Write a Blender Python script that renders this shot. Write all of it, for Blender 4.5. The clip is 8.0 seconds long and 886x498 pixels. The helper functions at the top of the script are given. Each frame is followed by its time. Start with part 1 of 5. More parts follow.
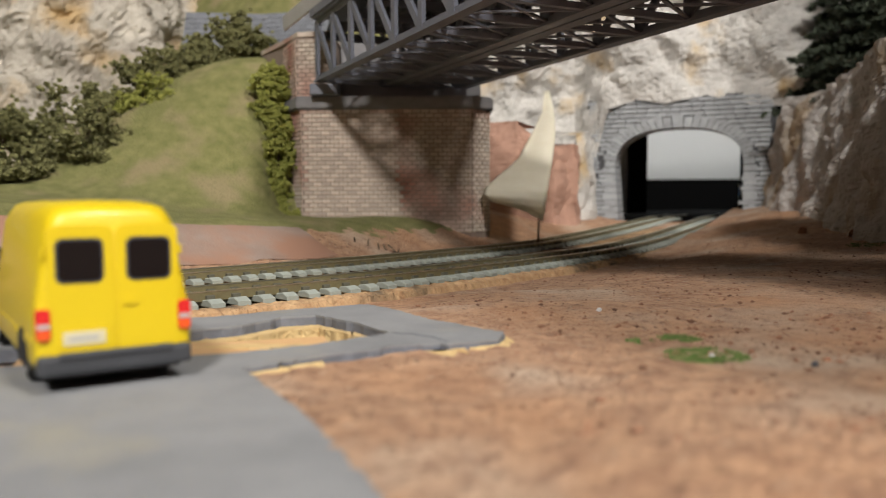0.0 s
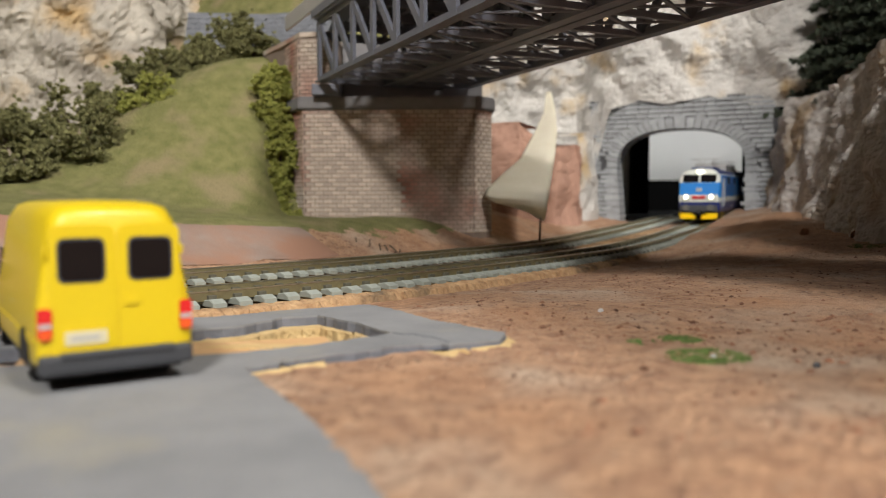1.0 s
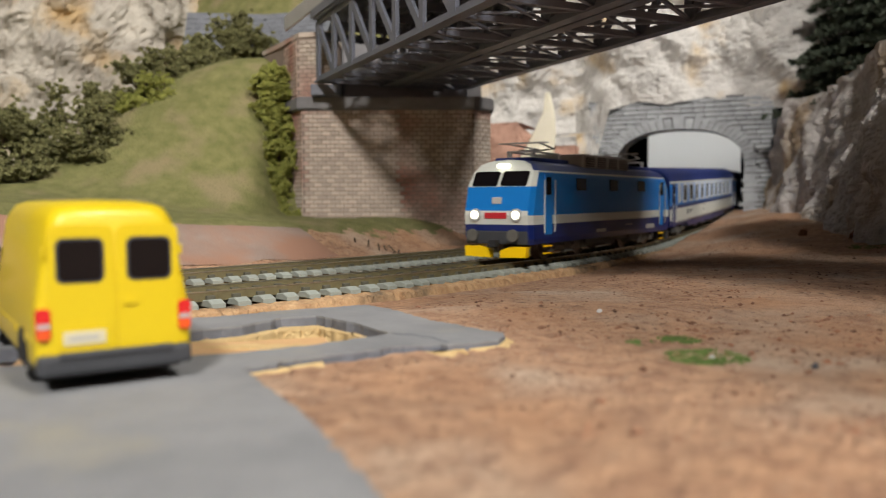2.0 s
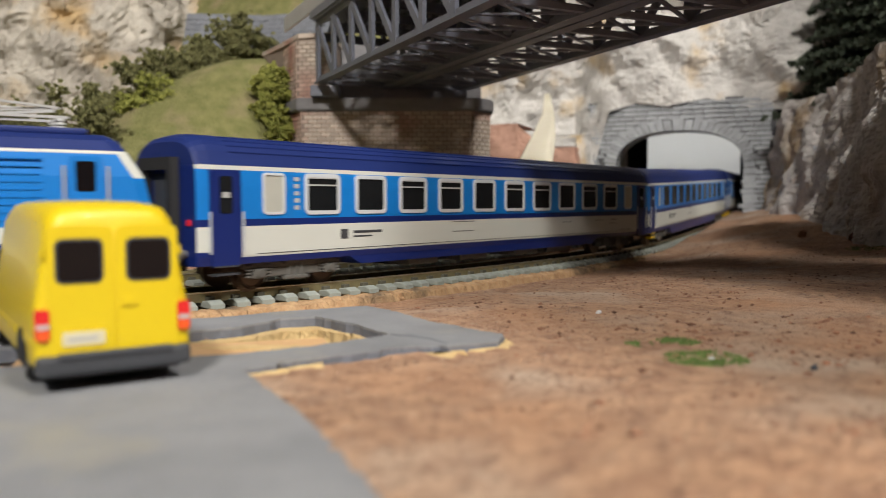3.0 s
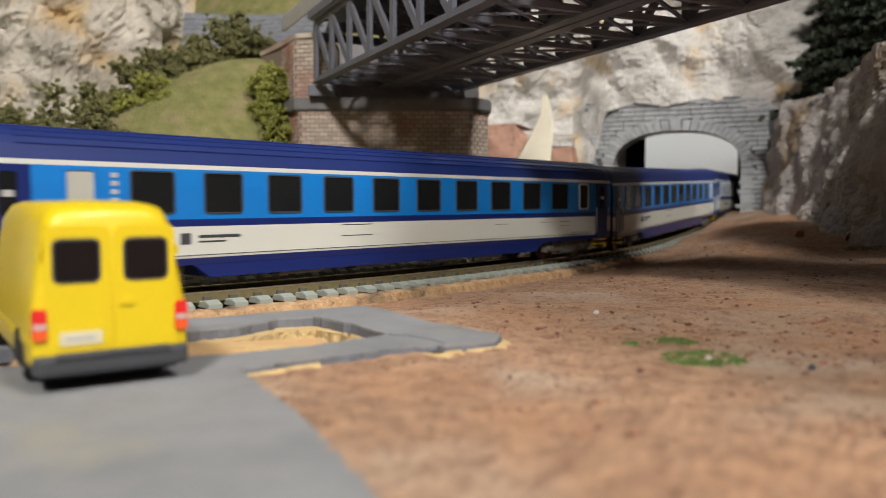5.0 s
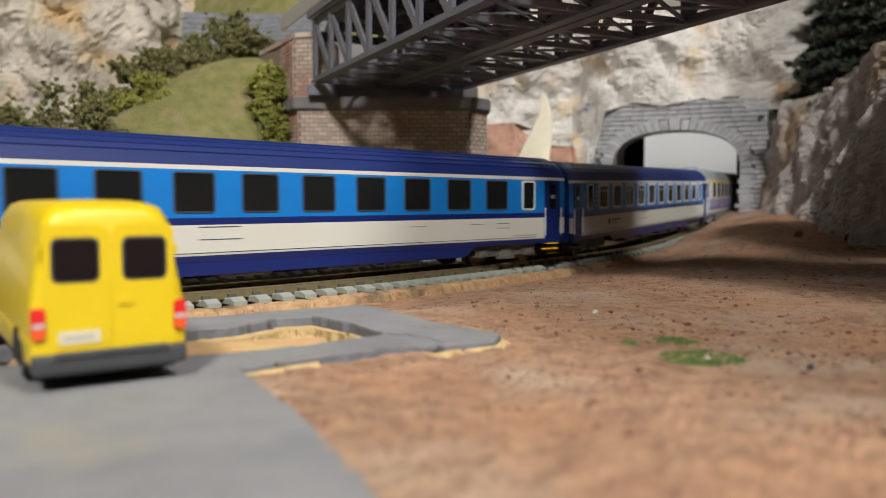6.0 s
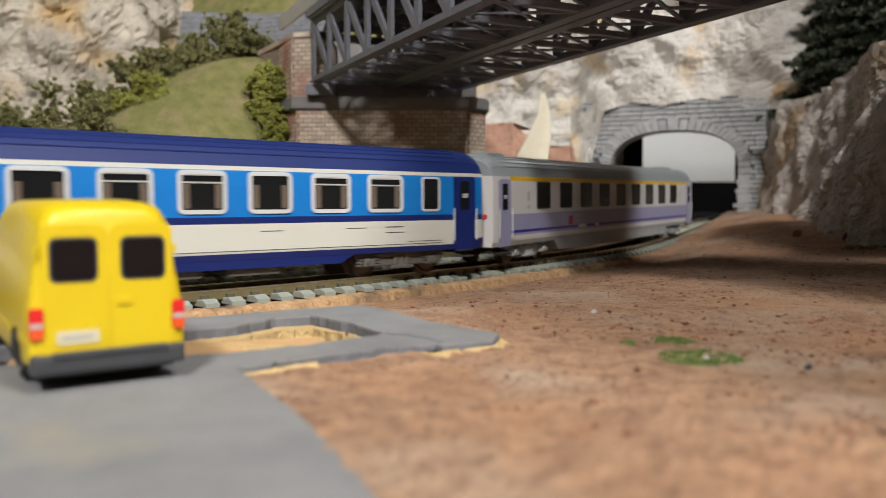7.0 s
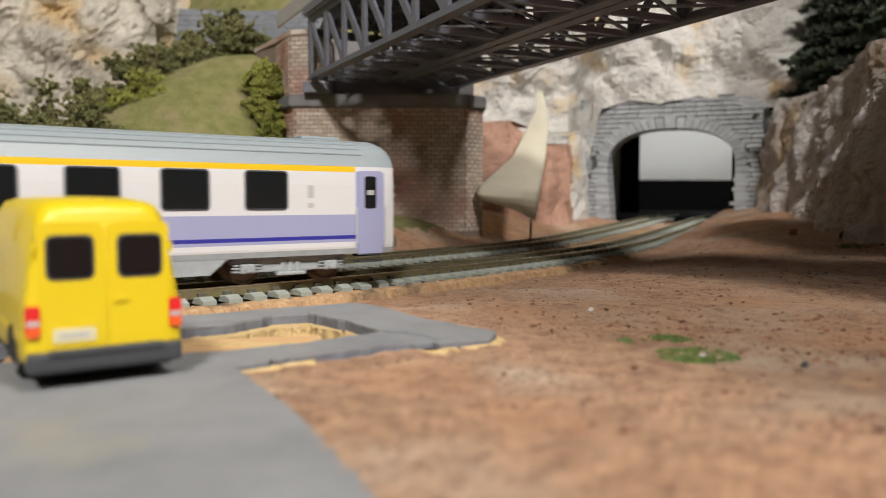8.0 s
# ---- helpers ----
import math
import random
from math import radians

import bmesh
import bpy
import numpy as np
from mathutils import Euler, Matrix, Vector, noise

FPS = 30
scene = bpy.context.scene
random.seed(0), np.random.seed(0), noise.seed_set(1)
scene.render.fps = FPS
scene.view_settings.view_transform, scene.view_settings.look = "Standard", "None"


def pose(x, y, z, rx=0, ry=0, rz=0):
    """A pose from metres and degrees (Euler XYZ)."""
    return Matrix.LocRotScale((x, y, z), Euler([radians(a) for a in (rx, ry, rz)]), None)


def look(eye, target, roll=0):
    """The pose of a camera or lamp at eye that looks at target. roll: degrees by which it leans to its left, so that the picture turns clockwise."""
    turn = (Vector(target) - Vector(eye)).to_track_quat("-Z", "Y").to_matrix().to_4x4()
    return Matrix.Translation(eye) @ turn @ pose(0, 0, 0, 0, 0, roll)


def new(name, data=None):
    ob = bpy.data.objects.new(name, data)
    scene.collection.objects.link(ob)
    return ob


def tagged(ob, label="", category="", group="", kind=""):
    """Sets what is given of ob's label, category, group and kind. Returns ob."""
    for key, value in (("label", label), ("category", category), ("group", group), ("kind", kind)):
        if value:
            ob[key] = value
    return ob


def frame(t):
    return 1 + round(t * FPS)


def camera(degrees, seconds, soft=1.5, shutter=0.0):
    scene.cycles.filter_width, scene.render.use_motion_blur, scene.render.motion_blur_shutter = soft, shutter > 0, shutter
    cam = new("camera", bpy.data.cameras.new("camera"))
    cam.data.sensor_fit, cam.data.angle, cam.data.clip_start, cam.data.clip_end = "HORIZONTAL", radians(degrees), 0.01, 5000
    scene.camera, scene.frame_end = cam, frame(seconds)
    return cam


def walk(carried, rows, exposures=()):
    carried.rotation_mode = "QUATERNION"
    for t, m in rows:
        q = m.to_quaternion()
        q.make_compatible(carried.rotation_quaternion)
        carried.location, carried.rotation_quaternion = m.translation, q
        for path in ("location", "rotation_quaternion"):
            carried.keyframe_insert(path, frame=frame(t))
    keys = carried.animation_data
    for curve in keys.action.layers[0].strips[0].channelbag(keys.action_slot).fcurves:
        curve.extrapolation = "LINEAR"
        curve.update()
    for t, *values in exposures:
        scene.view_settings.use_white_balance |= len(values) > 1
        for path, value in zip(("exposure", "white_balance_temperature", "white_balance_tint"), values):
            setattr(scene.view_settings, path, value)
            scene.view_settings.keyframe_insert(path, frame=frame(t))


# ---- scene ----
# All building below is in millimetres of the model landscape (1:87); MM turns them into metres.
MM = 0.001
EYE = (0.0, 0.0, 26.6)

cam = camera(58.5, 8.0, soft=0.85, shutter=0.14)
cam.data.dof.use_dof = True
cam.data.dof.focus_distance = 0.265
cam.data.dof.aperture_fstop = 17.5


def aim(yaw, pitch, roll):
    """The camera's pose: degrees to the right, up, and of lean."""
    y, p = radians(yaw), radians(pitch)
    eye = Vector(EYE) * MM
    way = Vector((math.sin(y) * math.cos(p), math.cos(y) * math.cos(p), math.sin(p)))
    return look(eye, eye + way, roll)


walk(cam, [
    (0.0, aim(0.000, -3.515, -0.300)),
    (0.5, aim(-0.102, -3.487, -0.218)),
    (1.0, aim(-0.112, -3.484, -0.206)),
    (1.5, aim(-0.068, -3.479, -0.182)),
    (3.0, aim(0.015, -3.372, -0.062)),
    (3.5, aim(0.043, -3.351, -0.063)),
    (4.0, aim(0.094, -3.365, -0.017)),
    (4.5, aim(0.139, -3.364, -0.029)),
    (6.0, aim(0.250, -3.419, 0.031)),
    (6.5, aim(0.288, -3.416, 0.037)),
    (7.0, aim(0.354, -3.435, 0.035)),
    (7.5, aim(0.445, -3.507, 0.069)),
    (8.0, aim(0.561, -3.593, 0.078)),
])

# ---- light: a hobby room with ceiling lamps, and a fill added behind the tunnel ----
scene.view_settings.exposure = -0.14
world = bpy.data.worlds.new("room_air")
world.use_nodes = True
scene.world = world
world.node_tree.nodes["Background"].inputs[0].default_value = (1.0, 0.95, 0.88, 1)
world.node_tree.nodes["Background"].inputs[1].default_value = 0.20


def area_lamp(x, y, z, sx, sy, watts, target, colour):
    data = bpy.data.lights.new("area_lamp_light", "AREA")
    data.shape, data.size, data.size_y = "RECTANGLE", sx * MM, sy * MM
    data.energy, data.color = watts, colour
    ob = new("area_lamp_light", data)
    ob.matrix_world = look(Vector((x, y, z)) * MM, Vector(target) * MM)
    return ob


area_lamp(-130, -1460, 1500, 300, 300, 95.0, (0, 400, 0), (1.0, 0.955, 0.90))
area_lamp(900, -700, 1500, 300, 300, 52.0, (100, 450, 0), (1.0, 0.955, 0.90))
# Added fill lamp without a housing, brightens the board behind the tunnel.
area_lamp(560, 1060, 620, 200, 120, 5.5, (400, 1300, 150), (0.93, 0.97, 1.0))

# ---- materials ----


def tint(c, k):
    return tuple(min(1.0, v * k) for v in c)


def material(name, base, rough=0.7, other=None, scale=300.0, amount=0.6, bump=0.25, fine=None, metal=0.0,
             third=None, third_scale=60.0, third_low=0.52, third_high=0.68, bump_depth=0.0006, spread=0.0, coat=0.0, shine=0.5):
    """A surface with colour variation at two scales and a fine relief; sizes are per metre."""
    m = bpy.data.materials.new(name)
    m.use_nodes = True
    nt = m.node_tree
    n, l = nt.nodes, nt.links
    bsdf = n["Principled BSDF"]
    bsdf.inputs["Roughness"].default_value = rough
    bsdf.inputs["Metallic"].default_value = metal
    bsdf.inputs["Coat Weight"].default_value = coat
    bsdf.inputs["Specular IOR Level"].default_value = shine
    geo = n.new("ShaderNodeTexCoord")
    big = n.new("ShaderNodeTexNoise")
    big.inputs["Scale"].default_value = scale
    big.inputs["Detail"].default_value = 8
    big.inputs["Roughness"].default_value = 0.65
    l.new(geo.outputs["Object"], big.inputs["Vector"])
    ramp = n.new("ShaderNodeMapRange")
    ramp.inputs["From Min"].default_value, ramp.inputs["From Max"].default_value = 0.3, 0.7
    ramp.inputs["To Max"].default_value = amount
    l.new(big.outputs["Fac"], ramp.inputs["Value"])
    mix = n.new("ShaderNodeMix")
    mix.data_type = "RGBA"
    mix.inputs["A"].default_value = (*base, 1)
    mix.inputs["B"].default_value = (*(other or tint(base, 0.7)), 1)
    l.new(ramp.outputs[0], mix.inputs["Factor"])
    colour = mix.outputs["Result"]
    if third:
        blot = n.new("ShaderNodeTexNoise")
        blot.inputs["Scale"].default_value = third_scale
        blot.inputs["Detail"].default_value = 5
        l.new(geo.outputs["Object"], blot.inputs["Vector"])
        r3 = n.new("ShaderNodeMapRange")
        r3.inputs["From Min"].default_value, r3.inputs["From Max"].default_value = third_low, third_high
        l.new(blot.outputs["Fac"], r3.inputs["Value"])
        mix3 = n.new("ShaderNodeMix")
        mix3.data_type = "RGBA"
        mix3.inputs["B"].default_value = (*third, 1)
        l.new(colour, mix3.inputs["A"])
        l.new(r3.outputs[0], mix3.inputs["Factor"])
        colour = mix3.outputs["Result"]
    if spread:
        info = n.new("ShaderNodeObjectInfo")
        island = n.new("ShaderNodeNewGeometry")
        add = n.new("ShaderNodeMath")
        add.operation = "ADD"
        l.new(info.outputs["Random"], add.inputs[0])
        l.new(island.outputs["Random Per Island"], add.inputs[1])
        wrap = n.new("ShaderNodeMath")
        wrap.operation = "FRACT"
        l.new(add.outputs[0], wrap.inputs[0])
        rng = n.new("ShaderNodeMapRange")
        rng.inputs["To Min"].default_value, rng.inputs["To Max"].default_value = 1 - spread, 1 + spread
        l.new(wrap.outputs[0], rng.inputs["Value"])
        hsv = n.new("ShaderNodeHueSaturation")
        l.new(rng.outputs[0], hsv.inputs["Value"])
        l.new(colour, hsv.inputs["Color"])
        colour = hsv.outputs["Color"]
    l.new(colour, bsdf.inputs["Base Color"])
    if bump:
        tex = n.new("ShaderNodeTexNoise")
        tex.inputs["Scale"].default_value = fine or scale * 4
        tex.inputs["Detail"].default_value = 6
        l.new(geo.outputs["Object"], tex.inputs["Vector"])
        bp = n.new("ShaderNodeBump")
        bp.inputs["Strength"].default_value = bump
        bp.inputs["Distance"].default_value = bump_depth
        l.new(tex.outputs["Fac"], bp.inputs["Height"])
        l.new(bp.outputs["Normal"], bsdf.inputs["Normal"])
    return m


def glow(name, colour, strength):
    m = bpy.data.materials.new(name)
    m.use_nodes = True
    b = m.node_tree.nodes["Principled BSDF"]
    b.inputs["Base Color"].default_value = (*colour, 1)
    b.inputs["Emission Color"].default_value = (*colour, 1)
    b.inputs["Emission Strength"].default_value = strength
    return m


ROAD = material("grey_road", (0.255, 0.26, 0.27), 0.8, (0.165, 0.17, 0.18), 45, 0.9, 0.5, 700, third=(0.29, 0.275, 0.225), third_scale=28, third_low=0.57, third_high=0.7)
ROAD_EDGE = material("grey_road_edge", (0.16, 0.17, 0.20), 0.9, (0.09, 0.095, 0.11), 200, 0.7, 0.6, 700)
FOAM = material("yellow_foam", (0.66, 0.49, 0.24), 0.95, (0.48, 0.31, 0.13), 250, 0.7, 0.9, 1200, bump_depth=0.001)
WOOD = material("bare_wood", (0.62, 0.40, 0.20), 0.7, (0.50, 0.29, 0.13), 90, 0.7, 0.2, 600)
CORK = material("cork_bed", (0.52, 0.35, 0.19), 0.95, (0.27, 0.145, 0.07), 260, 0.9, 1.0, 700, third=(0.10, 0.075, 0.05), third_scale=55, third_low=0.52, third_high=0.66, bump_depth=0.0012)
ROCK_WHITE = material("pale_plaster_rock", (0.63, 0.61, 0.575), 0.9, (0.29, 0.275, 0.26), 38, 0.8, 0.9, 260, third=(0.46, 0.33, 0.17), third_scale=18, third_low=0.55, third_high=0.68, bump_depth=0.003)
ROCK_OCHRE = material("ochre_plaster_rock", (0.53, 0.49, 0.42), 0.9, (0.22, 0.195, 0.165), 30, 0.85, 0.9, 240, third=(0.44, 0.31, 0.155), third_scale=16, third_low=0.50, third_high=0.66, bump_depth=0.003)
ROCK_GREY = material("grey_plaster_rock", (0.54, 0.51, 0.49), 0.9, (0.30, 0.275, 0.26), 36, 0.85, 1.0, 240, third=(0.33, 0.245, 0.155), third_scale=15, third_low=0.53, third_high=0.66, bump_depth=0.003)
STEEL = material("grey_bridge_plastic", (0.145, 0.155, 0.19), 0.5, (0.105, 0.112, 0.14), 200, 0.6, 0.15, 900)
RAIL = material("brown_rail", (0.22, 0.19, 0.10), 0.45, (0.14, 0.115, 0.06), 300, 0.7, 0.2, 900, metal=0.4)
RAIL_TOP = material("bright_rail_head", (0.55, 0.52, 0.42), 0.3, (0.42, 0.39, 0.30), 300, 0.6, 0.05, 900, metal=0.9)
SLEEPER = material("pale_concrete_sleeper", (0.29, 0.315, 0.285), 0.7, (0.22, 0.245, 0.215), 200, 0.7, 0.15, 1200, spread=0.06)
SLEEPER_DARK = material("rail_fastening", (0.09, 0.085, 0.06), 0.7, None, 300, 0.5, 0.1)
BRICK = material("pale_brick", (0.52, 0.455, 0.385), 0.85, (0.40, 0.32, 0.26), 90, 0.8, 0.3, 1200, third=(0.37, 0.17, 0.13), third_scale=20, third_low=0.50, third_high=0.70, spread=0.16)
MORTAR = material("grey_mortar", (0.26, 0.20, 0.165), 0.95, (0.18, 0.14, 0.11), 150, 0.7, 0.3)
CAP = material("grey_coping", (0.20, 0.195, 0.20), 0.8, (0.13, 0.125, 0.13), 120, 0.7, 0.3)
GREYSTONE = material("grey_portal_stone", (0.36, 0.375, 0.39), 0.85, (0.23, 0.24, 0.25), 120, 0.8, 0.4, 900, spread=0.14)
GREYJOINT = material("dark_portal_joint", (0.085, 0.085, 0.09), 0.95, (0.055, 0.055, 0.06), 120, 0.7, 0.3)
REDBOARD = material("red_brown_clay", (0.42, 0.245, 0.18), 0.9, (0.28, 0.16, 0.115), 60, 0.8, 0.4, 400)
CLOTH = material("cream_plaster_cloth", (0.88, 0.85, 0.73), 0.8, (0.78, 0.73, 0.59), 60, 0.5, 0.3, 900)
WALLPAINT = material("warm_wall_paint", (0.19, 0.185, 0.165), 0.9, (0.165, 0.16, 0.145), 6, 0.6, 0.05, 200)
BACKBOARD = material("beige_backboard", (0.66, 0.68, 0.68), 0.8, (0.60, 0.62, 0.62), 8, 0.6, 0.05, 200)
# Near-zero black: darkness for the tunnel's added boards, plain paint on a post.
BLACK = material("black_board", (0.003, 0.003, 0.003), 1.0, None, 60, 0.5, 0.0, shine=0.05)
LEAF = material("olive_foliage", (0.225, 0.22, 0.09), 0.9, (0.12, 0.12, 0.045), 400, 0.8, 0.3, 1500, spread=0.35)
LEAF_BRIGHT = material("bright_foliage", (0.36, 0.37, 0.085), 0.9, (0.20, 0.215, 0.045), 400, 0.8, 0.3, 1500, spread=0.25)
NEEDLE = material("dark_fir_needles", (0.045, 0.058, 0.036), 0.9, (0.02, 0.027, 0.016), 400, 0.8, 0.3, 1500, spread=0.3)
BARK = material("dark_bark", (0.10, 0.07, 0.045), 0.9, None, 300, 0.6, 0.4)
SLATE = material("blue_grey_slate", (0.17, 0.18, 0.20), 0.7, (0.11, 0.115, 0.13), 150, 0.7, 0.3, spread=0.12)
YELLOW = material("yellow_van_plastic", (0.64, 0.475, 0.007), 0.42, (0.60, 0.435, 0.006), 40, 0.5, 0.03, 300, coat=0.15)
DARKPLASTIC = material("dark_grey_plastic", (0.045, 0.048, 0.055), 0.5, None, 200, 0.5, 0.1)
TYRE = material("black_rubber", (0.015, 0.015, 0.016), 0.8, None, 200, 0.5, 0.1)
VANGLASS = material("dark_window_glass", (0.006, 0.005, 0.006), 0.15, None, 50, 0.3, 0.0, shine=0.25)
REDLAMP = material("red_lamp_plastic", (0.62, 0.02, 0.02), 0.25, None, 300, 0.3, 0.0)
ORANGELAMP = material("orange_lamp_plastic", (0.75, 0.10, 0.02), 0.25, None, 300, 0.3, 0.0)
SILVER = material("silver_metal", (0.55, 0.55, 0.55), 0.3, None, 300, 0.4, 0.0, metal=0.9)
PLATE = material("pale_plate", (0.58, 0.53, 0.36), 0.5, None, 300, 0.2, 0.0)
BLUE = material("bright_blue_paint", (0.005, 0.165, 0.52), 0.38, (0.004, 0.15, 0.47), 30, 0.5, 0.03, 300)
NAVY = material("navy_paint", (0.006, 0.018, 0.125), 0.35, (0.005, 0.015, 0.105), 30, 0.5, 0.03, 300)
NAVYROOF = material("navy_roof_paint", (0.008, 0.021, 0.125), 0.55, (0.006, 0.017, 0.10), 30, 0.5, 0.03, 300, shine=0.35)
WHITE = material("warm_white_paint", (0.55, 0.565, 0.52), 0.45, (0.51, 0.525, 0.48), 30, 0.5, 0.03, 300)
LILAC = material("lilac_paint", (0.30, 0.31, 0.475), 0.45, (0.275, 0.285, 0.44), 30, 0.5, 0.03, 300)
PUREWHITE = material("clean_white_paint", (0.59, 0.59, 0.60), 0.45, (0.55, 0.55, 0.56), 30, 0.5, 0.03, 300)
STRIPE = material("dark_blue_stripe", (0.03, 0.03, 0.28), 0.4, None, 30, 0.3, 0.0)
GOLD = material("yellow_stripe_paint", (0.75, 0.46, 0.01), 0.4, None, 30, 0.2, 0.0)
GREYROOF = material("grey_roof_paint", (0.25, 0.29, 0.31), 0.45, (0.24, 0.275, 0.29), 30, 0.5, 0.03, 300)
BOGIE = material("dark_bogie_plastic", (0.115, 0.112, 0.10), 0.6, (0.065, 0.062, 0.056), 300, 0.6, 0.2)
BOGIE_GREY = material("grey_bogie_plastic", (0.33, 0.36, 0.38), 0.6, (0.22, 0.24, 0.25), 300, 0.6, 0.2)
WHEELSTEEL = material("brown_wheel_steel", (0.16, 0.12, 0.09), 0.4, None, 300, 0.6, 0.1, metal=0.6)
COACHGLASS = material("smoked_coach_glass", (0.010, 0.011, 0.012), 0.12, None, 60, 0.4, 0.0, shine=0.25)
BLIND = material("pale_frosted_glass", (0.42, 0.42, 0.37), 0.4, None, 60, 0.3, 0.0)
ALU = material("silver_window_frame", (0.55, 0.58, 0.60), 0.4, None, 60, 0.3, 0.0)
LIGHTGREY = material("light_grey_plastic", (0.42, 0.42, 0.41), 0.5, None, 60, 0.4, 0.05)
REDPAINT = material("red_paint", (0.45, 0.02, 0.03), 0.4, None, 60, 0.3, 0.0)
YELLOWPAINT = material("signal_yellow_paint", (0.85, 0.55, 0.0), 0.4, None, 60, 0.3, 0.0)
HEADLIGHT = glow("lit_headlamp", (1.0, 0.97, 0.74), 4.0)


def ground_material():
    """Soil and flock grass, blended by the laid cover with a ragged edge."""
    m = material("soil_and_grass", (0.53, 0.325, 0.195), 0.95, (0.21, 0.105, 0.065), 170, 0.85, 1.0, 700, third=(0.48, 0.36, 0.265), third_scale=22, third_low=0.5, third_high=0.66, bump_depth=0.002)
    nt = m.node_tree
    n, l = nt.nodes, nt.links
    bsdf = n["Principled BSDF"]
    soil = bsdf.inputs["Base Color"].links[0].from_socket
    tc = n.new("ShaderNodeTexCoord")

    def clouds(scale, detail):
        t = n.new("ShaderNodeTexNoise")
        t.inputs["Scale"].default_value, t.inputs["Detail"].default_value = scale, detail
        l.new(tc.outputs["Object"], t.inputs["Vector"])
        return t.outputs["Fac"]

    def spread_out(value, lo, hi, a=0.0, b=1.0):
        r = n.new("ShaderNodeMapRange")
        for key, v in (("From Min", lo), ("From Max", hi), ("To Min", a), ("To Max", b)):
            r.inputs[key].default_value = v
        l.new(value, r.inputs["Value"])
        return r.outputs[0]

    def blend(fac, a, b):
        x = n.new("ShaderNodeMix")
        x.data_type = "RGBA"
        l.new(fac, x.inputs["Factor"])
        for key, v in (("A", a), ("B", b)):
            if isinstance(v, tuple):
                x.inputs[key].default_value = (*v, 1)
            else:
                l.new(v, x.inputs[key])
        return x.outputs["Result"]
    # dark specks and pale dust in the soil
    soil = blend(spread_out(clouds(260, 6), 0.55, 0.70, 0.0, 0.6), soil, (0.19, 0.095, 0.06))
    soil = blend(spread_out(clouds(700, 3), 0.58, 0.70, 0.0, 0.85), soil, (0.10, 0.05, 0.033))
    soil = blend(spread_out(clouds(620, 3), 0.62, 0.74, 0.0, 0.6), soil, (0.55, 0.44, 0.33))
    soil = blend(spread_out(clouds(14, 4), 0.52, 0.66, 0.0, 0.45), soil, (0.50, 0.26, 0.13))
    grass = blend(spread_out(clouds(120, 8), 0.3, 0.7), (0.225, 0.215, 0.08), (0.13, 0.135, 0.04))
    grass = blend(spread_out(clouds(34, 5), 0.5, 0.68, 0.0, 0.8), grass, (0.27, 0.215, 0.12))
    grass = blend(spread_out(clouds(900, 2), 0.58, 0.72, 0.0, 0.6), grass, (0.08, 0.09, 0.025))
    cover = n.new("ShaderNodeAttribute")
    cover.attribute_name = "cover"
    add = n.new("ShaderNodeMath")
    add.operation = "ADD"
    l.new(cover.outputs["Fac"], add.inputs[0])
    l.new(spread_out(clouds(110, 8), 0.25, 0.75, -0.45, 0.45), add.inputs[1])
    l.new(blend(spread_out(add.outputs[0], 0.42, 0.58), soil, grass), bsdf.inputs["Base Color"])
    return m


GROUND = ground_material()

# ---- mesh helpers ----


def finish(name, bm, mat, smooth=False):
    me = bpy.data.meshes.new(name)
    bmesh.ops.transform(bm, matrix=Matrix.Scale(MM, 4), verts=bm.verts)
    bm.normal_update()
    bm.to_mesh(me)
    bm.free()
    for m in (mat if isinstance(mat, (list, tuple)) else [mat]):
        me.materials.append(m)
    if smooth:
        me.polygons.foreach_set("use_smooth", [True] * len(me.polygons))
    return me


def part(name, bm, mat, parent=None, label="", smooth=False):
    """One mesh object, under a thing or a part when parent is given."""
    ob = new(name, finish(name, bm, mat, smooth))
    if parent is not None:
        ob.parent = parent
    if label:
        tagged(ob, label)
    return ob


def thing(name, label, category, at=None, group="", kind=""):
    ob = new(name)
    ob.empty_display_size = 0.005
    if at is not None:
        ob.matrix_world = at
    return tagged(ob, label, category, group, kind)


def place(x, y, z, az=0.0):
    """A pose in millimetres whose x axis points az degrees clockwise from north (y)."""
    return pose(x * MM, y * MM, z * MM, 0, 0, 90 - az)


def box(bm, x0, x1, y0, y1, z0, z1, m=None, bevel=0.0):
    vs = bmesh.ops.create_cube(bm, size=1.0)["verts"]
    bmesh.ops.transform(bm, verts=vs, matrix=Matrix.Translation(((x0 + x1) / 2, (y0 + y1) / 2, (z0 + z1) / 2)) @ Matrix.Diagonal((abs(x1 - x0), abs(y1 - y0), abs(z1 - z0), 1)))
    if bevel:
        es = list({e for v in vs for e in v.link_edges})
        r = bmesh.ops.bevel(bm, geom=es, offset=bevel, segments=2, affect="EDGES", profile=0.6)
        vs = list({v for f in r["faces"] for v in f.verts} | {v for v in vs if v.is_valid})
    if m is not None:
        bmesh.ops.transform(bm, verts=vs, matrix=m)
    return vs


def boxes(*rows, bevel=0.0):
    bm = bmesh.new()
    for r in rows:
        box(bm, *r, bevel=bevel)
    return bm


def bar(bm, a, b, w, h, up=(0, 0, 1)):
    """A straight square bar from a to b."""
    a, b = Vector(a), Vector(b)
    d = (b - a)
    x = d.normalized()
    y = Vector(up).cross(x)
    if y.length < 1e-4:
        y = Vector((0, 1, 0)).cross(x)
    y.normalize()
    z = x.cross(y)
    m = Matrix((x, y, z)).transposed().to_4x4()
    m.translation = a
    box(bm, 0, d.length, -w / 2, w / 2, -h / 2, h / 2, m)


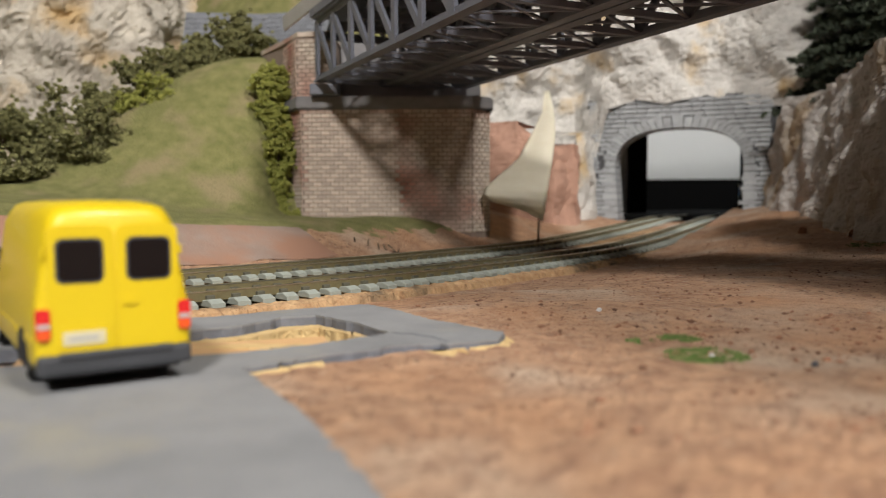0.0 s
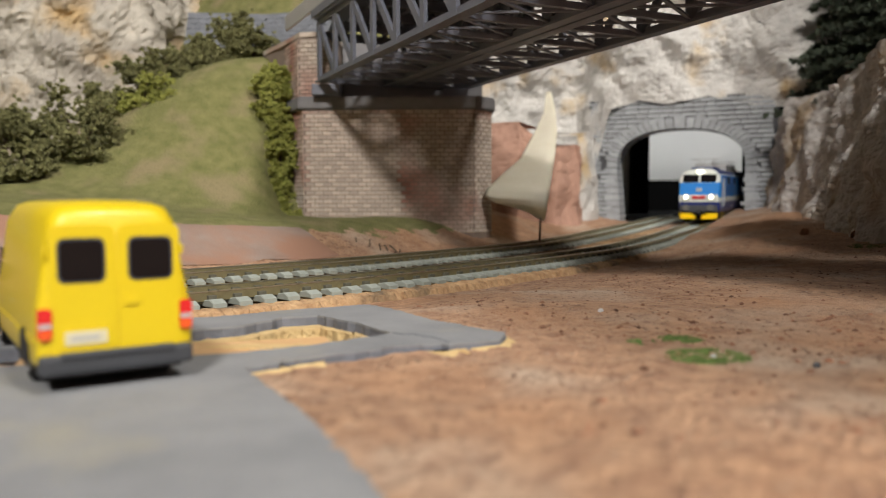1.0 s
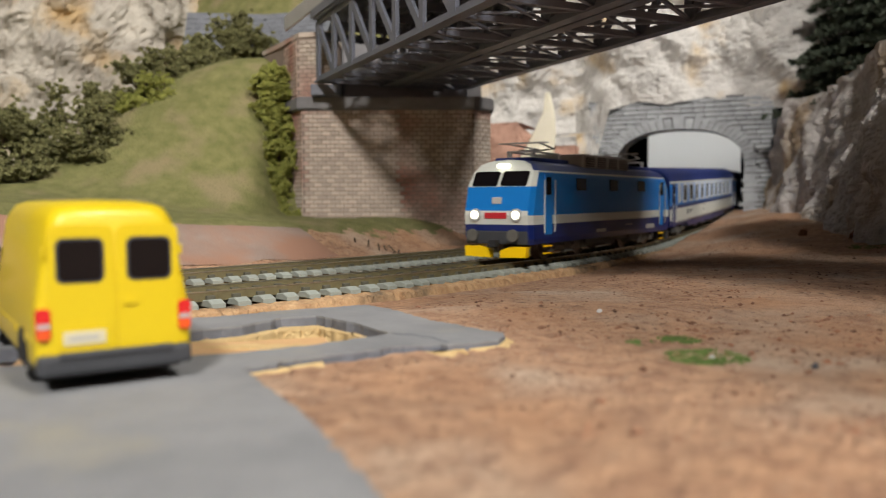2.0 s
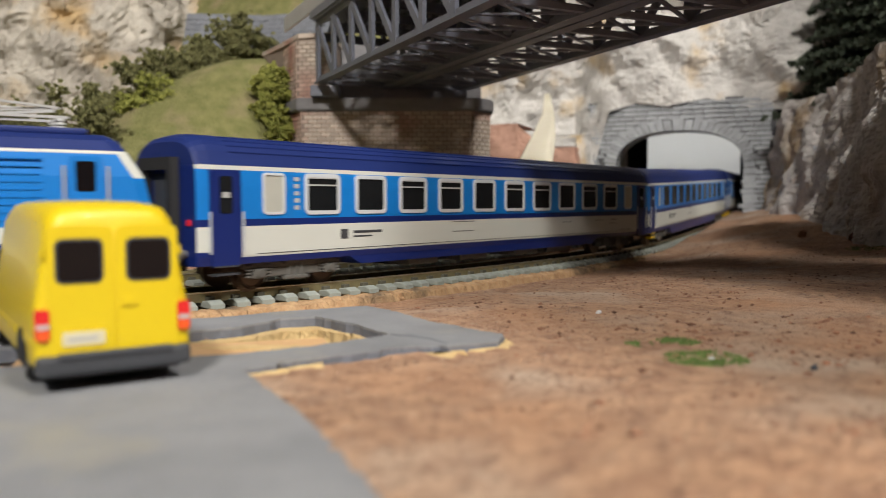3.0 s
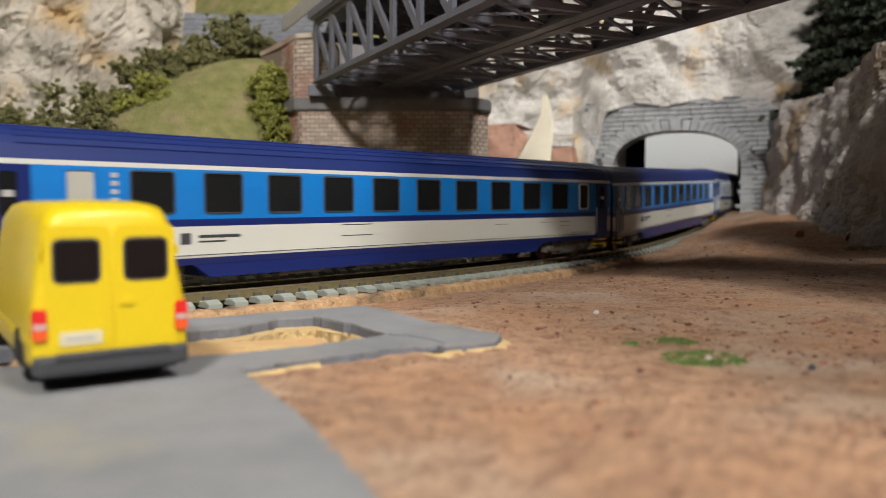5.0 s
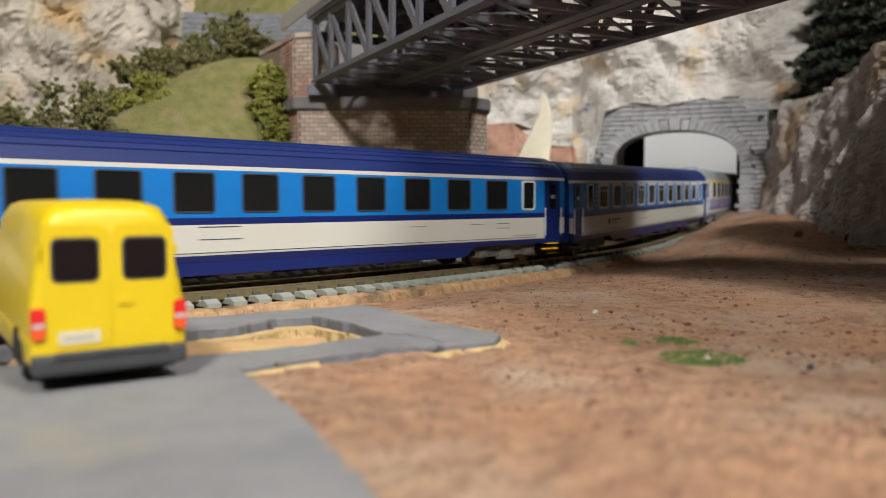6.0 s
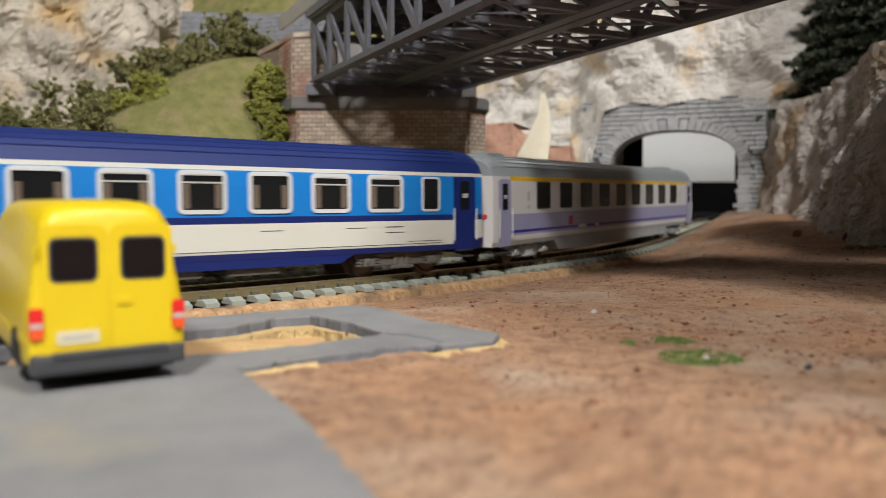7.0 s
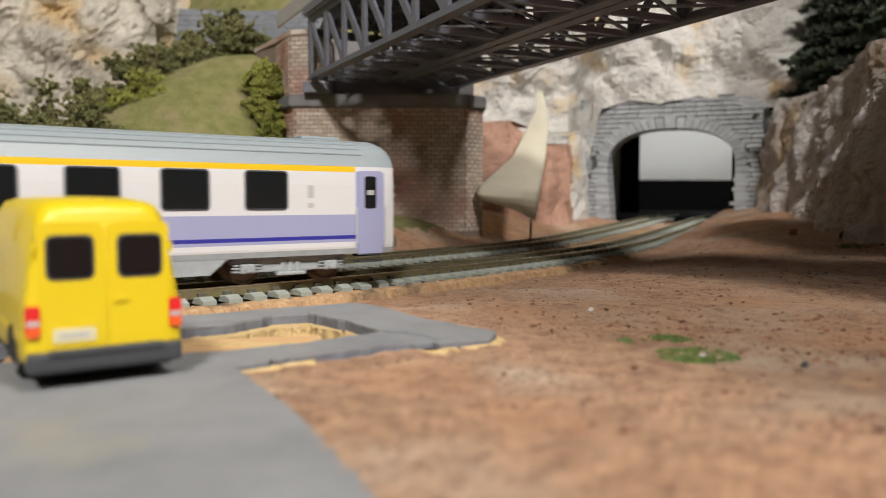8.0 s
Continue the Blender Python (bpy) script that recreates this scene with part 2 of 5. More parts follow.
def tube(bm, a, b, r, r2=None, seg=10):
    a, b = Vector(a), Vector(b)
    d = b - a
    vs = bmesh.ops.create_cone(bm, cap_ends=True, segments=seg, radius1=r, radius2=r if r2 is None else r2, depth=d.length)["verts"]
    m = d.to_track_quat("Z", "Y").to_matrix().to_4x4()
    m.translation = (a + b) / 2
    bmesh.ops.transform(bm, verts=vs, matrix=m)
    return vs


def prism(bm, pts, lo, hi, m=None):
    """A polygon pts (x, y) drawn up from lo to hi."""
    a = [bm.verts.new((x, y, lo)) for x, y in pts]
    b = [bm.verts.new((x, y, hi)) for x, y in pts]
    n = len(pts)
    fs = [bm.faces.new(a[::-1]), bm.faces.new(b)]
    for i in range(n):
        fs.append(bm.faces.new((a[i], a[(i + 1) % n], b[(i + 1) % n], b[i])))
    if m is not None:
        bmesh.ops.transform(bm, verts=a + b, matrix=m)
    bmesh.ops.recalc_face_normals(bm, faces=fs)
    return fs


def fbm(x, y, z, octaves=4):
    return noise.fractal(Vector((x, y, z)), 0.9, 2.1, octaves)


def sstep(a, b, v):
    t = min(1.0, max(0.0, (v - a) / (b - a)))
    return t * t * (3 - 2 * t)


# ---- the railway line: a curve whose bend eases towards the tunnel ----
LINE_STEP = 4.0
LINE_FROM, LINE_TO = -1500.0, 3200.0
LINE = []


def lay_line():
    def bend(s):
        if s > 520:
            return 0.0
        if s < -420:
            return 0.0
        return 1.424e-3 - 2.354e-6 * min(max(s, 0.0), 460.0)
    a = radians(51.47)
    x, y = -113.7, 209.0
    fore, s = [], 0.0
    while s <= LINE_TO:
        fore.append((s, x, y, a))
        a2 = a - bend(s + LINE_STEP / 2) * LINE_STEP
        x += math.sin((a + a2) / 2) * LINE_STEP
        y += math.cos((a + a2) / 2) * LINE_STEP
        a, s = a2, s + LINE_STEP
    a = radians(51.47)
    x, y, s = -113.7, 209.0, 0.0
    back = []
    while s >= LINE_FROM:
        a2 = a + bend(s - LINE_STEP / 2) * LINE_STEP
        x -= math.sin((a + a2) / 2) * LINE_STEP
        y -= math.cos((a + a2) / 2) * LINE_STEP
        a, s = a2, s - LINE_STEP
        back.append((s, x, y, a))
    LINE.extend(back[::-1] + fore)


lay_line()
LINE_NP = np.array(LINE)


def grade(s):
    if s < 280:
        return 0.0
    if s < 420:
        return 0.00012 * (s - 280) ** 2
    return 2.352 + 0.0336 * (min(s, 660) - 420)


def on_line(s, n=0.0, z=0.0):
    """A point n to the left of the line, z above the rail heads, s along it; and its bearing."""
    i = (s - LINE[0][0]) / LINE_STEP
    k = min(max(int(i), 0), len(LINE) - 2)
    f = i - k
    p, q = LINE[k], LINE[k + 1]
    x, y, a = (p[j] + (q[j] - p[j]) * f for j in (1, 2, 3))
    return Vector((x - n * math.cos(a), y + n * math.sin(a), z + grade(s))), math.degrees(a)


def apart(s):
    """How far the second line lies from the first."""
    return 62.0 - 12.0 * sstep(150, 620, s)


def along(x, y):
    """(s, n) of a place in the plan."""
    d = (LINE_NP[:, 1] - x) ** 2 + (LINE_NP[:, 2] - y) ** 2
    i = int(d.argmin())
    s, px, py, a = LINE_NP[i]
    return s, -(x - px) * math.cos(a) + (y - py) * math.sin(a)

# ---- ground ----


HOLE_PLAN = [(-90, 128), (-46, 140), (-32, 147), (-21, 155), (-11.5, 165), (-19, 178), (-31, 191), (-39, 188), (-45, 176), (-56, 168), (-90, 146)]


ROAD_PLAN = [(-300, 20), (-62, 187), (-48, 194), (-36, 204), (-20, 210), (-11, 198), (-2, 182), (12.5, 165), (11, 156.5), (2, 152), (-10, 150), (-23, 139.5), (-33.5, 130), (-20, 105), (-12, 88), (-2, 62), (4, -40), (-300, -40)]


def within(plan, x, y):
    """Whether a place lies within a closed outline."""
    inside = False
    for (x0, y0), (x1, y1) in zip(plan, plan[1:] + plan[:1]):
        if (y0 > y) != (y1 > y) and x < x0 + (x1 - x0) * (y - y0) / (y1 - y0):
            inside = not inside
    return inside


def ground_z(x, y, rough=True):
    s, n = along(x, y)
    g = grade(s)
    if n < -16:                                   # the near side: a red bank that falls to the line and rises to the rock
        d = -n - 16
        far = sstep(230, 470, s)
        z = -7.5 + 4.9 * sstep(8, 60, d) * (1 - far) + far * (5.5 + g + 5.0 * sstep(0, 60, d))
        z += 11.0 * sstep(60, 230, x - 0.12 * y) * sstep(150, 330, y)
        z += 1.6 * sstep(150, 80, y)
        if x < 20 and y < 215 and within(ROAD_PLAN, x, y):
            z = min(z, -2.4)
            if within(HOLE_PLAN, x, y):
                z = -9.0
    elif n > apart(s) + 17:                       # the far side: a slope up to the pier and the hill
        d = n - apart(s) - 17
        z = -4.0 + g + 20.0 * sstep(0, 60, d) * (1 - 0.5 * sstep(20, 90, x)) + 16.0 * sstep(-60, -260, x) * sstep(10, 90, d)
        rise = 112.0 * sstep(-330, -130, x) * (1 - sstep(-122, -100, x) * sstep(545, 520, y)) * (1 - sstep(-60, 0, x))
        z += rise * sstep(462 + 8 * math.sin(x * 0.05), 600, y - 0.25 * (x + 110))
        z += 190 * sstep(640, 860, y) * (1 - sstep(-60, 20, x))
    else:
        z = -5.2 + g
    if y > 772 and x > 110:
        return min(z, 3.0)
    if rough:
        z += 0.9 * fbm(x * 0.03, y * 0.03, 3.1) * sstep(15, 26, abs(n - 31) - 31) + 0.38 * fbm(x * 0.2, y * 0.2, 7.7)
    return z


def axis(*spans):
    out = []
    for a, b, step in spans:
        v = a
        while v < b - 1e-6:
            out.append(v)
            v += step
    out.append(spans[-1][1])
    return out


def make_ground():
    xs = axis((-1900, -500, 100), (-500, -160, 10), (-160, 260, 4), (260, 500, 12), (500, 2400, 100))
    ys = axis((-1300, -100, 100), (-100, 40, 10), (40, 480, 4), (480, 760, 8), (760, 1400, 40), (1400, 3300, 100))
    bm = bmesh.new()
    cover = []
    grid = []
    for y in ys:
        row = []
        for x in xs:
            row.append(bm.verts.new((x, y, ground_z(x, y))))
            s, n = along(x, y)
            d = n - apart(s) - 17
            cover.append(sstep(22, 52, d - 16 * fbm(x * 0.03, y * 0.03, 9.0)) * (1 - sstep(15, 45, x)) if d > 0 else 0.0)
        grid.append(row)
    for j in range(len(ys) - 1):
        for i in range(len(xs) - 1):
            f = bm.faces.new((grid[j][i], grid[j][i + 1], grid[j + 1][i + 1], grid[j + 1][i]))
            x, y = (xs[i] + xs[i + 1]) / 2, (ys[j] + ys[j + 1]) / 2
            s, n = along(x, y)
            if -17 < n < apart(s) + 17 and s < 560:
                f.material_index = 1
    ob = part("ground", bm, [GROUND, CORK], smooth=True)
    ob.data.attributes.new("cover", "FLOAT", "POINT").data.foreach_set("value", cover)
    tagged(ob, "reddish-brown soil with patches of green flock grass", "ground", kind="structure")


make_ground()

# ---- rocks ----


def rock_wall(name, label, base, mat, seed, nu=90, nv=60, depth=22.0, cell=42.0, lean=0.18, grain=0.25):
    """A broken rock face. base: places (x, y, foot z, top z) along its foot, seen from their right-hand side."""
    pts = [Vector(b) for b in base] if len(base[0]) == 3 else [Vector(b[:3]) for b in base]
    tops = [b[3] for b in base]
    lens = [0.0]
    for p, q in zip(pts, pts[1:]):
        lens.append(lens[-1] + (q.xy - p.xy).length)
    bm = bmesh.new()
    rows = []
    for i in range(nu + 1):
        u = lens[-1] * i / nu
        k = max(j for j in range(len(lens) - 1) if lens[j] <= u + 1e-6)
        f = (u - lens[k]) / (lens[k + 1] - lens[k])
        p = pts[k].lerp(pts[k + 1], f)
        top = tops[k] + (tops[k + 1] - tops[k]) * f
        d = (pts[k + 1] - pts[k]).xy.normalized()
        out = Vector((d.y, -d.x, 0))
        col = []
        for j in range(nv + 1):
            v = j / nv
            z = p.z + (top - p.z) * v
            c = Vector((p.x, p.y, z)) / cell + Vector((seed, seed * 1.7, seed * 0.3))
            cells = noise.voronoi(Vector((c.x, c.y, c.z * 0.7)))[0]
            crack = min(1.0, (cells[1] - cells[0]) * 2.5)
            o = depth * (0.75 * noise.fractal(c * 0.8, 0.8, 2.0, 3) + 0.55 * crack - 0.2 + grain * noise.fractal(c * 3.5, 0.7, 2.2, 4) + 0.1 * abs(noise.fractal(c * 9, 0.8, 2.0, 3)))
            o *= 0.45 + 0.55 * sstep(0, 0.2, v)
            q = Vector((p.x, p.y, z)) + out * (o - lean * (z - p.z))
            q.z += 0.25 * depth * noise.noise(c * 2.1) * sstep(0.05, 0.4, v)
            col.append(bm.verts.new(q))
        back = Vector((p.x, p.y, top)) - out * (lean * (top - p.z) + 60)
        col.append(bm.verts.new(back))
        rows.append(col)
    for a, b in zip(rows, rows[1:]):
        for j in range(nv + 1):
            bm.faces.new((a[j], b[j], b[j + 1], a[j + 1]))
    ob = part(name, bm, mat, smooth=False)
    return tagged(ob, label, "rock face")


rock_wall("rock_cliff", "pale grey and ochre plaster rock cliff above the shrubs", [(-600, 640, 10, 330), (-330, 665, 10, 330), (-240, 700, 40, 330), (-200, 780, 60, 330)], ROCK_OCHRE, 3.0, 130, 90, 24, 52)
rock_wall("rock_cliff", "pale plaster rock cliff rising above the tunnel mouth", [(-40, 800, 0, 340), (30, 775, 0, 340), (100, 780, 0, 340), (132, 776, 0, 340), (160, 762, 112, 340), (184, 751, 120, 340), (208, 740, 115, 340), (240, 726, 121, 340), (275, 713, 111, 340), (330, 690, 104, 340), (460, 690, 60, 340)], ROCK_WHITE, 8.0, 150, 100, 24, 64, 0.06, 0.16)
rock_wall("rock_cliff", "narrow pale plaster rock edging the tunnel portal", [(121, 703, 0, 84), (132, 718, 0, 88), (143, 738, 0, 90)], ROCK_WHITE, 5.0, 24, 40, 4, 30, 0.05, 0.2)
rock_wall("rock_cliff", "weathered grey-brown rock bank beside the tunnel", [(305, 745, 0, 114), (278, 706, 0, 114), (266, 645, 0, 108), (250, 570, 0, 106), (224, 470, -2, 108), (204, 390, -4, 110), (200, 330, -6, 112), (208, 270, -6, 114), (290, 170, -6, 118)], ROCK_GREY, 14.0, 170, 90, 9, 42, 0.20, 0.26)
rock_wall("clay_bank", "bare red-brown clay slope beside the tunnel", [(22, 655, 0, 92), (60, 640, 0, 90), (92, 648, 0, 70), (118, 672, 0, 74), (128, 720, 0, 70)], REDBOARD, 21.0, 60, 40, 7, 60, 0.12)

# ---- tunnel mouth ----


def make_portal():
    c, a = on_line(632, 28)
    th = thing("tunnel_portal", "grey cut-stone tunnel portal with a rounded arch", "tunnel", place(c.x, c.y, 0, a - 4))
    half, spring, rise = 58.0, 48.0, 36.0      # of the opening, in the portal's plane: y across (left +), z up
    foot = c.z - 14

    def arch(k, grow):
        w = half + grow
        h = rise + grow
        y = w * math.copysign(abs(math.cos(k)) ** 0.82, math.cos(k))
        z = h * max(0.0, math.sin(k)) ** 0.82
        return y, foot + 14 + spring + z

    bm = bmesh.new()
    n = 36
    outer_w, top = 84.0, foot + 14 + 112
    ring = [(half - 4.5, foot)] + [arch(math.pi * i / n, 0) for i in range(n + 1)] + [(-half, foot)]
    outer = [(outer_w, foot)]
    for i in range(n + 1):
        k = math.pi * i / n
        cy, cz = math.cos(k), math.sin(k)
        m = max(abs(cy), cz)
        outer.append((outer_w * cy / m, foot + 14 + spring + (top - foot - 14 - spring) * cz / m))
    outer.append((-outer_w, foot))
    loops = []
    for x in (0.0, 26.0):
        loops.append(([bm.verts.new((x, y, z)) for y, z in ring], [bm.verts.new((x, y, z)) for y, z in outer]))
    (r0, o0), (r1, o1) = loops
    for i in range(len(ring) - 1):
        bm.faces.new((r0[i], r0[i + 1], o0[i + 1], o0[i]))
        bm.faces.new((r1[i], o1[i], o1[i + 1], r1[i + 1]))
        bm.faces.new((r0[i], r1[i], r1[i + 1], r0[i + 1]))
        bm.faces.new((o0[i], o0[i + 1], o1[i + 1], o1[i]))
    bmesh.ops.recalc_face_normals(bm, faces=bm.faces)
    part("wall", bm, GREYJOINT, th)
    # voussoirs round the opening
    m = 31
    for i in range(m):
        k0, k1 = math.pi * (i + 0.06) / m, math.pi * (i + 0.94) / m
        b = bmesh.new()
        g = 9.0 + (i % 2) * 1.6
        quad = [arch(k0, -0.8), arch(k1, -0.8), arch(k1, g), arch(k0, g)]
        prism(b, quad, 0, 1, Matrix(((0, 0, 29.0, -2.2), (1, 0, 0, 0), (0, 1, 0, 0), (0, 0, 0, 1))))
        part("voussoir", b, GREYSTONE, th)
    for side in (1, -1):
        for i in range(10):
            z0 = foot + i * 6.2
            b = bmesh.new()
            w = 9.0 + (i % 2) * 2.0
            tuck = 4.5 * (1 - (z0 - foot + 3) / 62) if side > 0 else 0.0
            y0, y1 = side * (half - 0.8 - tuck), side * (half + w)
            box(b, -2.2, 26.8, min(y0, y1), max(y0, y1), z0 + 0.3, z0 + 5.9, bevel=0.5)
            part("jamb_stone", b, GREYSTONE, th)
    # coursed stones of the face: one shared block, of three lengths
    shared = [finish("stone", boxes((-2.0, 0.5, -w / 2, w / 2, -1.7, 1.7), bevel=0.35), GREYSTONE) for w in (8.0, 10.5, 13.0)]
    rnd = random.Random(5)
    z = foot + 2
    while z < top - 1:
        y = -outer_w + rnd.uniform(0, 5)
        while y < outer_w - 5:
            k = rnd.randrange(3)
            w = (8.0, 10.5, 13.0)[k]
            yc = y + w / 2
            clear = abs(yc) + w / 2 > half + 7 if z < foot + 14 + spring else ((yc / (half + 5 + w / 2)) ** 2 + (max(0.0, z - foot - 14 - spring) / (rise + 9)) ** 2 > 1)
            if clear and yc + w / 2 < outer_w:
                ob = new("stone", shared[k])
                ob.parent = th
                ob.location = Vector((rnd.uniform(-0.4, 0.2), yc, z)) * MM
            y += w + 0.5
        z += 4.3
    return c, a


PORTAL_AT, PORTAL_AZ = make_portal()


def make_behind():
    """What is seen through the tunnel: a bent beige board, two posts, and black boards added for the dark."""
    bm = bmesh.new()
    n = 40
    lo, hi = [], []
    for i in range(n + 1):
        t = i / n
        x = 150 + 355 * t
        y = 1340 - 70 * t ** 3
        lo.append(bm.verts.new((x, y, 46 + 14 * (1 - t) ** 2)))
        hi.append(bm.verts.new((x, y + 4, 420)))
    for i in range(n):
        bm.faces.new((lo[i], lo[i + 1], hi[i + 1], hi[i]))
    r = bmesh.ops.solidify(bm, geom=bm.faces[:], thickness=4)
    tagged(part("backboard", bm, BACKBOARD), "bent beige backing board behind the tunnel", "board", kind="structure")
    # Black box painted in for the dark void under the backing board.
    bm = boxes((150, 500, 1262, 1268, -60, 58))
    tagged(part("dark_void_board", bm, BLACK), "black board standing in for the dark void below the backing board", "board", kind="structure")
    # Unseen shield, added to stop the fill lamp lighting the train.
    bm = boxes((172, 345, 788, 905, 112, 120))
    tagged(part("tunnel_light_shield", bm, BLACK), "unseen black board added to keep light off the tunnel track", "board", kind="structure")
    # Black sheet over the soil, its colour stands in for tunnel shade.
    tagged(part("dark_floor_sheet", boxes((150, 520, 800, 1262, -30, 9.6)), BLACK), "black sheet standing in for the shade behind the tunnel mouth", "board", kind="structure")
    # Screen added to hide the waiting train, black to pass for tunnel darkness.
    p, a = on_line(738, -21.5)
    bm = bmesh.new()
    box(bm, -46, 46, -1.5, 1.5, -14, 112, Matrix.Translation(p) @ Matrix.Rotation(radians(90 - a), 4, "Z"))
    tagged(part("train_screen", bm, BLACK), "added black board hiding the waiting train inside the tunnel", "board", kind="structure")
    bm = boxes((232, 254, 985, 1000, -20, 190), bevel=1)
    tagged(part("frame_post", bm, BLACK), "black upright post of the layout frame", "post")
    bm = boxes((222, 229, 985, 995, -20, 190), bevel=1)
    tagged(part("frame_post", bm, CAP), "narrow grey-brown upright behind the tunnel", "post")


make_behind()

# ---- brick pier ----
PIER_PLAN = [(-91, 515), (19, 515), (31, 528), (31, 590), (-136, 590), (-112, 552)]
PIER_FOOT, PIER_TOP = -8.0, 85.5


def swell(pts, k):
    cx, cy = sum(p[0] for p in pts) / len(pts), sum(p[1] for p in pts) / len(pts)
    return [(x + k * (1 if x > cx else -1), y + k * (1 if y > cy else -1)) for x, y in pts]


def brick_face(a, b, z0, z1, course=2.75, length=5.6, seed=1):
    """Places (matrix, half or whole) of bricks over an upright face from a to b, seen from its right-hand side."""
    rnd = random.Random(seed)
    a, b = Vector((*a, 0)), Vector((*b, 0))
    d = (b - a).normalized()
    out = Vector((d.y, -d.x, 0))
    total = (b - a).length
    rows, z, k = [], z0, 0
    while z + course < z1 + 0.1:
        u = length * (0.25 if k % 2 else -0.25)
        while u < total:
            lo, hi = max(u, 0.0), min(u + length, total)
            if hi - lo > 1.0:
                c = a + d * ((lo + hi) / 2) + out * rnd.uniform(-0.06, 0.10) + Vector((0, 0, z + course / 2))
                m = Matrix((d, -out, Vector((0, 0, 1)))).transposed().to_4x4()
                m.translation = c
                rows.append((m, hi - lo))
            u += length
        z += course
        k += 1
    return rows


def make_pier():
    th = thing("bridge_pier", "pale brick bridge pier with grey coping and red stains", "bridge pier")
    b = bmesh.new()
    prism(b, PIER_PLAN, PIER_FOOT, PIER_TOP)
    part("core", b, MORTAR, th)
    b = bmesh.new()
    prism(b, swell(PIER_PLAN, 2.6), PIER_TOP, PIER_TOP + 8.4)
    bmesh.ops.bevel(b, geom=b.edges[:], offset=1.0, segments=2, affect="EDGES")
    part("coping", b, CAP, th)
    block = [(-96, 527), (-72, 522), (-72, 590), (-132, 590), (-110, 556)]
    b = bmesh.new()
    prism(b, block, PIER_TOP + 8.4, 134)
    part("upper_core", b, MORTAR, th)
    b = bmesh.new()
    prism(b, swell(block, 1.2), 134, 137)
    part("upper_coping", b, BRICK, th)
    for r in ((-84, -66, 506, 520), (0, 16, 530, 552)):
        part("bearing", boxes((*r, PIER_TOP + 8.4, 101), bevel=0.8), STEEL, th)
    part("back_wall", boxes((-71, 27, 562, 590, PIER_TOP + 8.4, 141), bevel=0.8), CAP, th)
    faces = []
    for i, (p, q) in enumerate(((PIER_PLAN[5], PIER_PLAN[0]), (PIER_PLAN[0], PIER_PLAN[1]), (PIER_PLAN[1], PIER_PLAN[2]), (PIER_PLAN[2], PIER_PLAN[3]))):
        faces += brick_face(p, q, 5.75, PIER_TOP, seed=i)
    faces += brick_face(block[4], block[0], PIER_TOP + 8.6, 134, seed=8) + brick_face(block[0], block[1], PIER_TOP + 8.6, 134, seed=9)
    return th, faces


PIER, PIER_BRICKS = make_pier()

# ---- truss bridge ----


